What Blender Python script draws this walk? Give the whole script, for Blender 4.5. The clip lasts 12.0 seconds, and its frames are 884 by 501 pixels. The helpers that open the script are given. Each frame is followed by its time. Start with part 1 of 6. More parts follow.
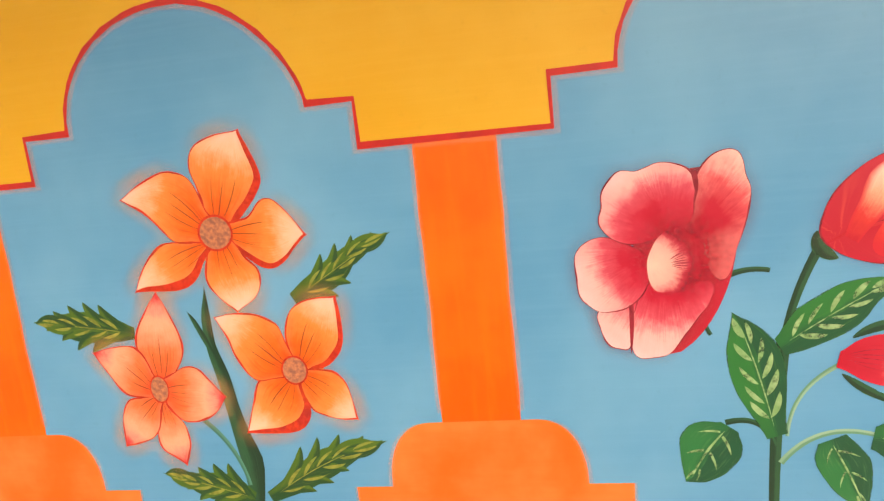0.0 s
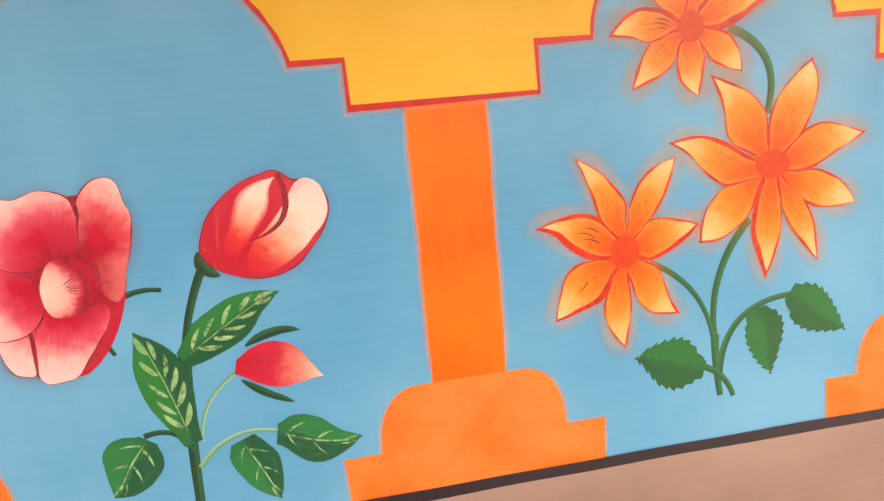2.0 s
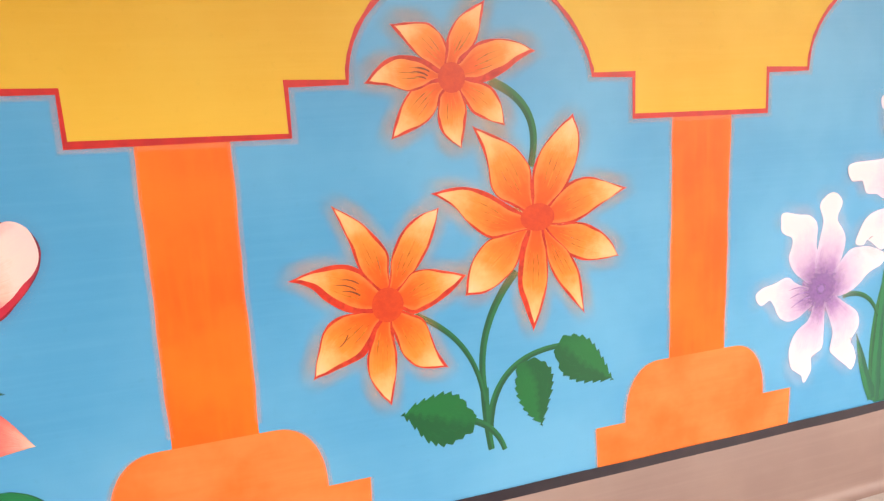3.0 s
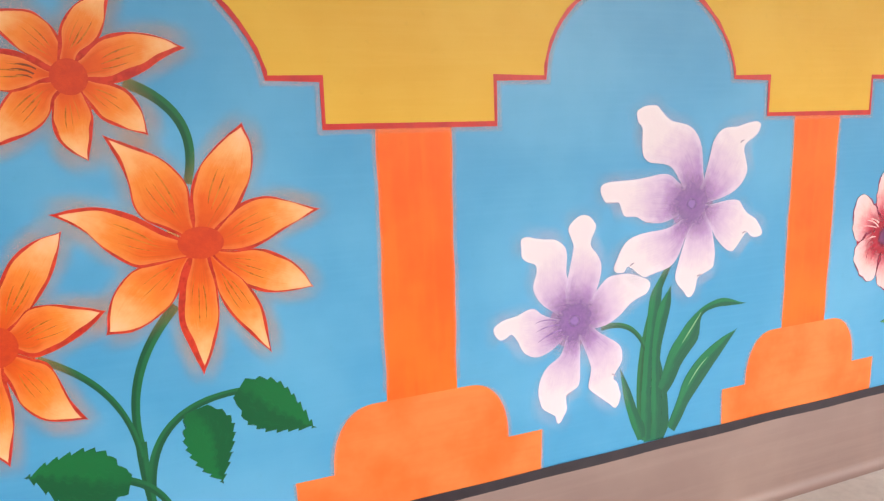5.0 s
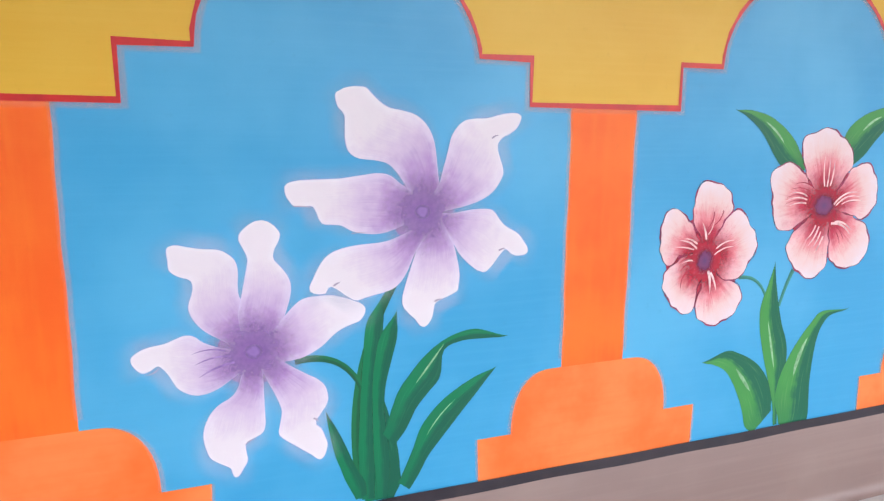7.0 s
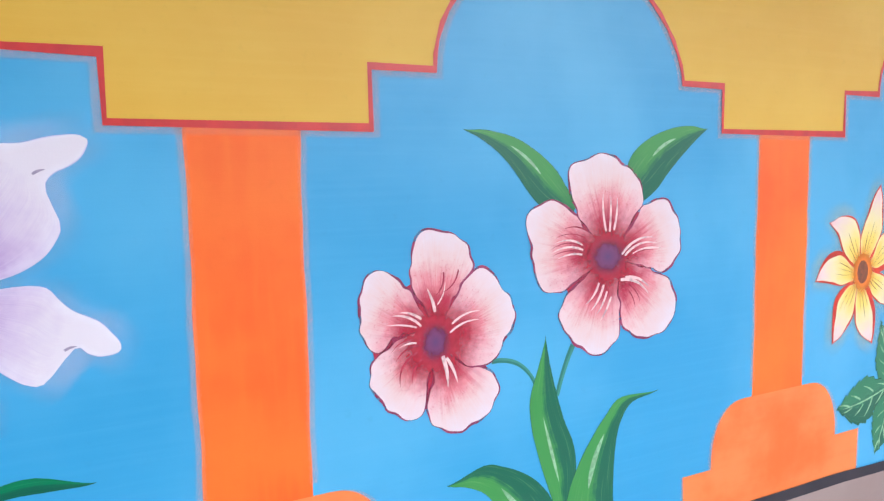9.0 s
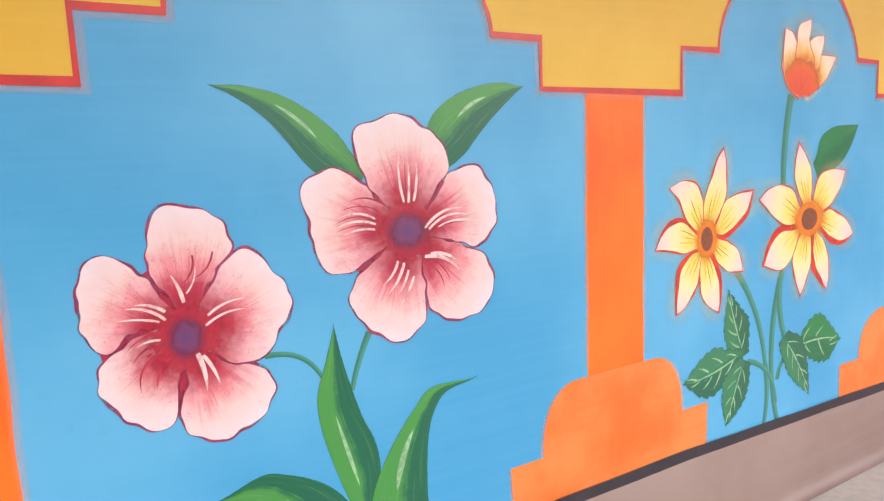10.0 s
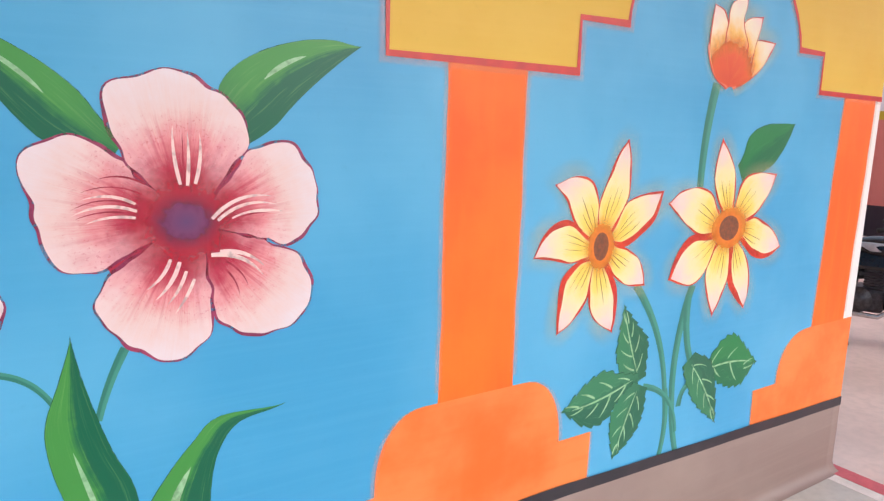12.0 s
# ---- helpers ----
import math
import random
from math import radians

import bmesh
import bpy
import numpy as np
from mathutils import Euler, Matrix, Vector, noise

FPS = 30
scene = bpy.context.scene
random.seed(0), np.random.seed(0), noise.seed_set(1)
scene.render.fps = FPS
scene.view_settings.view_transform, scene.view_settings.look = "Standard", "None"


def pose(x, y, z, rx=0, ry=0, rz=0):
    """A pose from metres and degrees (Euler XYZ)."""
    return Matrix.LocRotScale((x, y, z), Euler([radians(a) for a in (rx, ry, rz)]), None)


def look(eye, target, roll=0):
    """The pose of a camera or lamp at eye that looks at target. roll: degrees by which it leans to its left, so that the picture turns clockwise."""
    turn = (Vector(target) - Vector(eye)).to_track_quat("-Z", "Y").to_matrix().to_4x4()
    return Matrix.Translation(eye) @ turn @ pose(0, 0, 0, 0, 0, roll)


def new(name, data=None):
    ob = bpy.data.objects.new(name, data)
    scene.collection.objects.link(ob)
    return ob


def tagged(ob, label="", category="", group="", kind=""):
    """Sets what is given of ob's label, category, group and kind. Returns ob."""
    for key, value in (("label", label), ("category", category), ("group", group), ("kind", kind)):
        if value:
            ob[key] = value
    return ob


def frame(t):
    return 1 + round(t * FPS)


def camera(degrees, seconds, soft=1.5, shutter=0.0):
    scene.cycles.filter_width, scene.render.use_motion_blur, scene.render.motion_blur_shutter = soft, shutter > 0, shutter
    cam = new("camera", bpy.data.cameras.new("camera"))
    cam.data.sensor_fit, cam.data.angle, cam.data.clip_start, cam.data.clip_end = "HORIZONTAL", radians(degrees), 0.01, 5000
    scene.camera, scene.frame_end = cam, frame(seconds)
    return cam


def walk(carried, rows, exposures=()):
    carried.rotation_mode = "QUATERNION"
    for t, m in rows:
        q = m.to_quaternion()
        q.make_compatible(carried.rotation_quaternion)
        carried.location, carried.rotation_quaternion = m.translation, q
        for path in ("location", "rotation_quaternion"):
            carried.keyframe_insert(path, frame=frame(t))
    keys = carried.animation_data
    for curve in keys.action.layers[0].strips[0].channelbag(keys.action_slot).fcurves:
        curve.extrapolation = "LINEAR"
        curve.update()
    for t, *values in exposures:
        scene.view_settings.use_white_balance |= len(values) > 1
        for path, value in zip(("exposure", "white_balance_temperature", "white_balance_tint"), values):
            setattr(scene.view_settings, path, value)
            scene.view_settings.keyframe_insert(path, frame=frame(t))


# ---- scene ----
EXPOSURES = [
    (0.0, 0.95, 8650, 18),
    (1.0, 0.97, 8250, 18),
    (2.0, 0.92, 8000, 16),
    (2.5, 0.95, 7250, 13),
    (4.5, 0.7, 6350, 8),
    (6.5, 0.54, 5500, 4),
    (9.5, 0.52, 5050, 2),
    (10.0, 0.53, 5850, 6),
    (12.0, 0.46, 5680, 3),
]
cam = camera(68.0, 12.0, soft=1.3)
PATH = [
    (0, (0.216, -1.895, 1.655), (-0.148, 0.041, 1.31), -6.5),
    (0.5, (0.464, -1.8, 1.576), (0.218, 0.168, 1.314), -3.0),
    (1, (0.711, -1.767, 1.595), (0.657, 0.201, 1.246), -5.3),
    (1.5, (1.05, -1.865, 1.617), (1.1, 0.091, 1.205), -5.5),
    (2, (1.352, -1.975, 1.612), (1.608, -0.034, 1.204), -5.9),
    (2.5, (1.548, -1.98, 1.628), (2.083, -0.098, 1.213), -5.5),
    (2.7, (1.634, -1.949, 1.629), (2.224, -0.074, 1.257), -3.9),
    (4.3, (2.385, -1.939, 1.654), (2.967, -0.054, 1.328), -1.6),
    (4.5, (2.466, -1.968, 1.641), (3.077, -0.092, 1.315), -2.5),
    (5, (2.699, -1.949, 1.621), (3.413, -0.114, 1.269), -2.0),
    (5.5, (2.983, -1.906, 1.618), (3.736, -0.076, 1.33), -1.7),
    (6, (3.265, -1.927, 1.612), (3.938, -0.065, 1.326), -1.9),
    (6.5, (3.583, -1.964, 1.577), (4.152, -0.077, 1.235), 0.6),
    (7, (3.862, -1.891, 1.558), (4.523, -0.036, 1.21), 0.0),
    (7.2, (3.973, -1.851, 1.542), (4.677, -0.001, 1.259), 0.1),
    (8.8, (4.788, -1.556, 1.501), (5.609, 0.247, 1.223), -1.0),
    (9, (4.871, -1.506, 1.505), (5.717, 0.296, 1.307), -1.5),
    (9.5, (5.083, -1.467, 1.494), (5.99, 0.295, 1.224), -3.4),
    (10, (5.331, -1.488, 1.457), (6.337, 0.219, 1.191), -2.7),
    (10.5, (5.462, -1.488, 1.473), (6.478, 0.215, 1.21), -2.9),
    (11, (5.58, -1.431, 1.472), (6.716, 0.188, 1.173), -1.8),
    (11.5, (5.672, -1.335, 1.483), (6.838, 0.254, 1.144), -1.0),
    (12, (5.841, -1.376, 1.477), (6.9, 0.282, 1.119), 1.3),
]
walk(cam, [(t, look(eye, target, roll)) for t, eye, target, roll in PATH], EXPOSURES)

# ---- light ----
SUN_UP, SUN_TURN = radians(30), radians(150)
world = bpy.data.worlds.new("world")
scene.world = world
world.use_nodes = True
sky = world.node_tree.nodes.new("ShaderNodeTexSky")
sky.sky_type, sky.sun_disc, sky.sun_elevation, sky.sun_rotation = "NISHITA", False, SUN_UP, SUN_TURN
sky.air_density, sky.dust_density = 1.0, 4.0
back = world.node_tree.nodes["Background"]
haze = world.node_tree.nodes.new("ShaderNodeMix")
haze.data_type = "RGBA"
haze.inputs[0].default_value = 0.4
haze.inputs[7].default_value = (8.0, 8.0, 8.5, 1.0)
world.node_tree.links.new(sky.outputs[0], haze.inputs[6])
world.node_tree.links.new(haze.outputs[2], back.inputs[0])
back.inputs[1].default_value = 0.15
sun = new("sun", bpy.data.lights.new("sun", "SUN"))
sun.data.energy, sun.data.angle, sun.data.color = 1.2, radians(35), (1.0, 0.98, 0.95)
sun.matrix_world = look((0, 0, 0), (-math.sin(SUN_TURN) * math.cos(SUN_UP), -math.cos(SUN_TURN) * math.cos(SUN_UP), -math.sin(SUN_UP)))


# ---- materials ----
def lin(r, g, b):
    """Linear colour from 0..255 display values."""
    return tuple((c / 255 / 12.92 if c <= 10 else ((c / 255 + 0.055) / 1.055) ** 2.4) for c in (r, g, b)) + (1.0,)


class Nodes:
    """Small node builder for one material."""

    def __init__(self, name, rough=0.5, metal=0.0):
        self.mat = bpy.data.materials.new(name)
        self.mat.use_nodes = True
        self.t = self.mat.node_tree
        self.b = self.t.nodes["Principled BSDF"]
        self.b.inputs["Roughness"].default_value = rough
        self.b.inputs["Metallic"].default_value = metal
        self.b.inputs["Specular IOR Level"].default_value = 0.5
        self.pos = self.t.nodes.new("ShaderNodeNewGeometry").outputs["Position"]

    def put(self, socket, value):
        if isinstance(value, bpy.types.NodeSocket):
            self.t.links.new(value, socket)
        else:
            socket.default_value = value

    def math(self, op, a, b=0.0, c=0.0):
        n = self.t.nodes.new("ShaderNodeMath")
        n.operation = op
        for s, v in zip(n.inputs, (a, b, c)):
            self.put(s, v)
        return n.outputs[0]

    def span(self, v, lo, hi, a=0.0, b=1.0):
        n = self.t.nodes.new("ShaderNodeMapRange")
        n.interpolation_type = "SMOOTHSTEP"
        for s, x in zip(n.inputs, (v, lo, hi, a, b)):
            self.put(s, x)
        return n.outputs[0]

    def stretch(self, v, scale, shift=(0, 0, 0)):
        n = self.t.nodes.new("ShaderNodeMapping")
        self.put(n.inputs["Vector"], v)
        self.put(n.inputs["Location"], shift)
        n.inputs["Scale"].default_value = scale
        return n.outputs[0]

    def noise(self, v, scale, detail=3.0, rough=0.55):
        n = self.t.nodes.new("ShaderNodeTexNoise")
        self.put(n.inputs["Vector"], v)
        n.inputs["Scale"].default_value, n.inputs["Detail"].default_value, n.inputs["Roughness"].default_value = scale, detail, rough
        return n.outputs[0]

    def mix(self, f, a, b, kind="MIX"):
        n = self.t.nodes.new("ShaderNodeMix")
        n.data_type, n.blend_type = "RGBA", kind
        self.put(n.inputs[0], f), self.put(n.inputs[6], a), self.put(n.inputs[7], b)
        return n.outputs[2]

    def ramp(self, f, stops):
        n = self.t.nodes.new("ShaderNodeValToRGB")
        self.put(n.inputs[0], f)
        e = n.color_ramp.elements
        while len(e) < len(stops):
            e.new(0.5)
        for x, (p, c) in zip(e, stops):
            x.position, x.color = p, c
        return n.outputs[0]

    def uv(self):
        n = self.t.nodes.new("ShaderNodeTexCoord")
        s = self.t.nodes.new("ShaderNodeSeparateXYZ")
        self.t.links.new(n.outputs["UV"], s.inputs[0])
        return n.outputs["UV"], s.outputs[0], s.outputs[1]

    def lucky(self):
        return self.t.nodes.new("ShaderNodeObjectInfo").outputs["Random"]

    def relief(self, height, strength=0.2, distance=0.002):
        n = self.t.nodes.new("ShaderNodeBump")
        n.inputs["Strength"].default_value, n.inputs["Distance"].default_value = strength, distance
        self.put(n.inputs["Height"], height)
        self.t.links.new(n.outputs[0], self.b.inputs["Normal"])

    def done(self, colour):
        self.put(self.b.inputs["Base Color"], colour)
        return self.mat


def wall_relief(m):
    """Rolled emulsion over plaster: fine stipple, slow unevenness and level brush marks."""
    fine = m.noise(m.pos, 260, 2)
    slow = m.noise(m.pos, 9, 2)
    brush = m.noise(m.stretch(m.pos, (1.2, 1, 70)), 2.0, 4)
    m.relief(m.math("ADD", m.math("MULTIPLY", fine, 0.35), m.math("ADD", m.math("MULTIPLY", slow, 1.2), m.math("MULTIPLY", brush, 0.5))), 0.22, 0.0016)


def emulsion(name, colour, other, patch=2.2, brush=(1.0, 1.0, 45.0), amount=0.55, rough=0.5, mark=0.3, ragged=0.0):
    """Flat wall paint with cloudy patches of a second tone and brush marks."""
    m = Nodes(name, rough)
    cloud = m.span(m.noise(m.pos, patch, 4), 0.36, 0.68)
    marks = m.span(m.noise(m.stretch(m.pos, brush), 2.4, 4, 0.6), 0.42, 0.72)
    c = m.mix(m.math("MULTIPLY", cloud, amount), lin(*colour), lin(*other))
    c = m.mix(m.math("MULTIPLY", marks, amount * mark), c, lin(*other))
    c = m.mix(m.math("MULTIPLY", m.span(m.noise(m.pos, 34, 3), 0.58, 0.8), 0.10), c, lin(*[v * 0.8 for v in colour]))
    if ragged:
        thin = m.span(m.math("ADD", m.noise(m.pos, 38, 4, 0.65), m.math("MULTIPLY_ADD", m.noise(m.pos, 7, 2), 0.5, -0.25)), 0.36, 0.56, 1.0 - ragged, 1.0)
        m.put(m.b.inputs["Alpha"], thin)
    wall_relief(m)
    return m.done(c)


def petal_paint(name, stops, streak, streak_amount=0.6, edge=None, edge_amount=0.5, reach=(0.15, 0.62), fineness=16.0, rough=0.45, fade=False, speckle=0.0):
    """Hand-blended petal: colour runs from the heart to the tip, with fine brush streaks from the heart."""
    m = Nodes(name, rough)
    uv, u, v = m.uv()
    r = m.lucky()
    wob = m.noise(m.pos, 26, 3)
    hair = m.noise(m.stretch(uv, (2.0, fineness * 1.6, 1)), 2.2, 3)
    uu = m.math("ADD", u, m.math("ADD", m.math("MULTIPLY_ADD", wob, 0.26, -0.13), m.math("MULTIPLY_ADD", hair, 0.2, -0.1)))
    c = m.ramp(uu, [(p, lin(*k)) for p, k in stops])
    shift = m.t.nodes.new("ShaderNodeCombineXYZ")
    m.put(shift.inputs[1], m.math("MULTIPLY", r, 30))
    lines = m.span(m.noise(m.stretch(uv, (1.1, fineness, 1), shift.outputs[0]), 1.0, 2), 0.52, 0.72)
    lines = m.math("MULTIPLY", lines, m.span(u, reach[0], reach[1], 1.0, 0.0))
    c = m.mix(m.math("MULTIPLY", lines, streak_amount), c, lin(*streak))
    if edge:
        side = m.math("ABSOLUTE", m.math("MULTIPLY_ADD", v, 2.0, -1.0))
        side = m.span(m.math("ADD", side, m.math("MULTIPLY_ADD", wob, 0.4, -0.2)), 0.55, 1.05)
        c = m.mix(m.math("MULTIPLY", side, edge_amount), c, lin(*edge))
    if speckle:
        dots = m.math("MULTIPLY", m.span(m.noise(m.pos, 190, 2), 0.6, 0.7), m.span(m.math("ABSOLUTE", m.math("SUBTRACT", uu, 0.58)), 0.0, 0.24, 1.0, 0.0))
        c = m.mix(m.math("MULTIPLY", dots, speckle), c, lin(*streak))
    if fade:
        m.put(m.b.inputs["Alpha"], m.span(uu, 0.5, 0.95, 1.0, 0.0))
    wall_relief(m)
    return m.done(c)


def leaf_paint(name, light, dark, glint, split=0.5, glint_amount=0.25, rough=0.42):
    """Painted leaf: a lighter and a darker half, brushed along its length."""
    m = Nodes(name, rough)
    uv, u, v = m.uv()
    hair = m.noise(m.stretch(uv, (2.0, 14, 1)), 1.4, 3)
    wob = m.noise(m.pos, 22, 3)
    vv = m.math("ADD", v, m.math("ADD", m.math("MULTIPLY_ADD", wob, 0.3, -0.15), m.math("MULTIPLY_ADD", hair, 0.3, -0.15)))
    c = m.mix(m.span(vv, split - 0.12, split + 0.12), lin(*dark), lin(*light))
    c = m.mix(m.math("MULTIPLY", m.span(hair, 0.52, 0.75), glint_amount), c, lin(*glint))
    c = m.mix(m.math("MULTIPLY", m.span(u, 0.0, 0.35, 1.0, 0.0), 0.4), c, lin(*dark))
    wall_relief(m)
    return m.done(c)


def haze_paint(name, colour, most):
    """Thin airbrushed haze that fades out to the sides and the tip."""
    m = Nodes(name, 0.55)
    uv, u, v = m.uv()
    side = m.math("ABSOLUTE", m.math("MULTIPLY_ADD", v, 2.0, -1.0))
    a = m.math("MULTIPLY", m.span(side, 0.35, 1.0, 1.0, 0.0), m.span(u, 0.72, 1.0, 1.0, 0.0))
    a = m.math("MULTIPLY", a, m.math("MULTIPLY_ADD", m.noise(m.pos, 22, 2), 0.5, 0.75))
    m.put(m.b.inputs["Alpha"], m.math("MULTIPLY", a, most))
    return m.done(lin(*colour))


def plain(name, colour, other, rough=0.5, metal=0.0, scale=20.0, bump=0.1):
    m = Nodes(name, rough, metal)
    f = m.span(m.noise(m.pos, scale, 4), 0.3, 0.7)
    g = m.span(m.noise(m.pos, scale * 9, 3), 0.35, 0.75)
    c = m.mix(f, lin(*colour), lin(*other))
    c = m.mix(m.math("MULTIPLY", g, 0.3), c, lin(*[v * 0.85 for v in other]))
    m.relief(g, bump, 0.002)
    return m.done(c)


def soft_heart(name, inner, outer, solid=0.3, most=1.0, grain=0.5):
    """A round dab of paint that thins out at its rim."""
    m = Nodes(name, 0.5)
    uv, u, v = m.uv()
    uu = m.math("ADD", u, m.math("MULTIPLY_ADD", m.noise(m.pos, 70, 3), grain, -grain / 2))
    m.put(m.b.inputs["Alpha"], m.span(uu, solid, 1.0, most, 0.0))
    return m.done(m.mix(u, lin(*inner), lin(*outer)))


SKY_BLUE = emulsion("sky_blue_emulsion", (76, 156, 204), (114, 184, 224), 1.2, (0.7, 1, 22), 0.6, 0.42, 0.16)
YELLOW = emulsion("yellow_emulsion", (222, 171, 38), (232, 188, 66), 1.6, (0.8, 1, 20), 0.6, 0.5)
ORANGE = emulsion("orange_emulsion", (240, 95, 6), (246, 120, 22), 1.8, (8, 1, 0.8), 0.9, 0.52, 0.5)
ORANGE.node_tree.nodes["Principled BSDF"].inputs["Specular IOR Level"].default_value = 0.45
ORANGE_PALE = emulsion("pale_orange_emulsion", (246, 132, 64), (240, 102, 20), 3.4, (1.0, 1, 9), 0.9, 0.5)
RED_LINE = emulsion("red_line_paint", (206, 44, 38), (176, 36, 40), 14, (6, 1, 6), 0.7, 0.4)
PINK_EDGE = haze_paint("pale_pink_airbrush", (255, 176, 136), 0.2)
WHITE_STRIP = emulsion("white_emulsion", (236, 226, 222), (222, 208, 204), 4.0, (20, 1, 2), 0.5, 0.5)
DADO = emulsion("grey_brown_dado_paint", (136, 111, 104), (156, 131, 122), 1.2, (0.35, 1, 10), 0.8, 0.55, 0.4)
DADO_LINE = emulsion("dark_brown_line_paint", (34, 25, 36), (50, 38, 46), 9.0, (3, 1, 30), 0.7, 0.4)
RED_PAINT = emulsion("red_petal_line", (198, 42, 28), (220, 66, 32), 18, (8, 8, 8), 0.8, 0.42, 0.3, 0.22)
MAROON_LINE = emulsion("maroon_petal_line", (128, 38, 76), (166, 62, 100), 16, (8, 8, 8), 0.8, 0.45, 0.3, 0.65)
ROSE_LINE = emulsion("dark_rose_petal_line", (132, 26, 46), (172, 44, 64), 12, (8, 8, 8), 0.8, 0.45, 0.3, 0.3)
LILAC_LINE = emulsion("pale_lilac_petal_line", (206, 190, 220), (222, 208, 232), 12, (8, 8, 8), 0.6, 0.5)
GREEN_LINE = emulsion("dark_green_line", (28, 82, 50), (44, 110, 64), 14, (8, 8, 8), 0.7, 0.45, 0.3, 0.65)

WHITE_STROKE = emulsion("white_brush_stroke", (244, 214, 208), (236, 188, 188), 30, (9, 9, 9), 0.7, 0.45, 0.3, 0.4)
DARK_STROKE = emulsion("dark_brush_stroke", (112, 56, 34), (150, 74, 40), 30, (9, 9, 9), 0.8, 0.45, 0.3, 0.3)
OLIVE_STROKE = emulsion("ochre_brush_stroke", (206, 116, 26), (222, 132, 40), 30, (9, 9, 9), 0.8, 0.45, 0.3, 0.6)
MAUVE_STROKE = emulsion("mauve_brush_stroke", (150, 116, 178), (176, 146, 198), 30, (9, 9, 9), 0.8, 0.45, 0.3, 0.3)
CRIMSON_STROKE = emulsion("crimson_brush_stroke", (150, 32, 58), (190, 60, 84), 30, (9, 9, 9), 0.8, 0.45, 0.3, 0.3)
VEIN_PALE = emulsion("pale_green_vein", (166, 200, 158), (132, 178, 128), 30, (9, 9, 9), 0.8, 0.45, 0.3, 0.3)
VEIN_SOFT = emulsion("thin_pale_green_vein", (150, 190, 140), (116, 166, 108), 24, (9, 9, 9), 0.9, 0.45, 0.3, 0.6)
VEIN_OLIVE = emulsion("olive_vein", (150, 158, 74), (120, 140, 62), 30, (9, 9, 9), 0.8, 0.45, 0.3, 0.3)

STAR_PETAL = petal_paint("orange_star_petal", [(0.0, (214, 70, 18)), (0.3, (236, 108, 34)), (0.58, (242, 142, 70)), (0.8, (246, 196, 164)), (1.0, (244, 206, 196))], (196, 66, 22), 0.6, (246, 150, 96), 0.35)
CORAL_PETAL = petal_paint("coral_star_petal", [(0.0, (216, 68, 34)), (0.35, (238, 118, 66)), (0.68, (246, 176, 146)), (0.82, (240, 150, 134)), (0.93, (214, 60, 70))], (206, 70, 44), 0.6, (246, 150, 120), 0.3)
DAISY_PETAL = petal_paint("orange_daisy_petal", [(0.0, (206, 66, 8)), (0.3, (230, 96, 11)), (0.6, (242, 138, 46)), (0.82, (250, 187, 124)), (1.0, (251, 201, 158))], (196, 92, 20), 0.6, (246, 160, 92), 0.35)
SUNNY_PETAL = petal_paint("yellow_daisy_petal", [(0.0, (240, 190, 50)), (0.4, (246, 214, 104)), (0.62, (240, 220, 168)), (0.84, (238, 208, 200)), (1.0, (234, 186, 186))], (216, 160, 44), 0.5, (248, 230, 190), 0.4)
LILY_PETAL = petal_paint("white_lilac_petal", [(0.0, (150, 104, 170)), (0.22, (172, 134, 190)), (0.46, (210, 186, 212)), (0.7, (230, 215, 222)), (1.0, (233, 220, 225))], (154, 116, 174), 0.4, (240, 232, 242), 0.3, (0.1, 0.6))
HIBISCUS_PETAL = petal_paint("pink_white_petal", [(0.0, (158, 18, 52)), (0.36, (184, 42, 74)), (0.54, (224, 134, 140)), (0.74, (232, 196, 192)), (1.0, (233, 213, 218))], (190, 44, 76), 0.65, (240, 212, 216), 0.35, (0.36, 0.88), 16, speckle=0.4)
ROSE_PETAL = petal_paint("crimson_pink_petal", [(0.0, (178, 8, 42)), (0.44, (194, 20, 56)), (0.62, (216, 84, 104)), (0.8, (244, 182, 182)), (1.0, (246, 200, 204))], (190, 28, 60), 0.75, (214, 70, 96), 0.25, (0.3, 0.8), 20)
ROSE_SIDE = petal_paint("crimson_side_petal", [(0.0, (178, 8, 42)), (0.5, (190, 18, 54)), (0.7, (222, 88, 98)), (0.88, (242, 176, 172)), (1.0, (246, 200, 196))], (190, 20, 50), 0.75, (240, 150, 150), 0.45, (0.4, 0.9), 10)
ROSE_INNER = petal_paint("pale_pink_inner_petal", [(0.0, (246, 200, 188)), (0.42, (240, 172, 166)), (0.62, (204, 60, 82)), (1.0, (180, 12, 46))], (176, 24, 56), 0.8, None, 0, (0.75, 0.35), 14, fade=True)
TULIP_RED = petal_paint("crimson_tulip_paint", [(0.0, (184, 10, 42)), (0.5, (190, 20, 52)), (0.8, (204, 50, 68)), (1.0, (126, 30, 52))], (226, 90, 70), 0.6, (190, 40, 66), 0.4)
TULIP_PINK = petal_paint("pale_tulip_paint", [(0.0, (188, 16, 46)), (0.25, (214, 54, 54)), (0.48, (244, 168, 142)), (0.72, (248, 212, 202)), (1.0, (246, 204, 202))], (212, 60, 56), 0.6, (204, 34, 54), 0.9)
BUD_RED = petal_paint("red_bud_paint", [(0.0, (184, 10, 44)), (0.45, (196, 36, 62)), (0.75, (238, 140, 126)), (1.0, (246, 206, 186))], (180, 24, 56), 0.5, (204, 40, 70), 0.4)
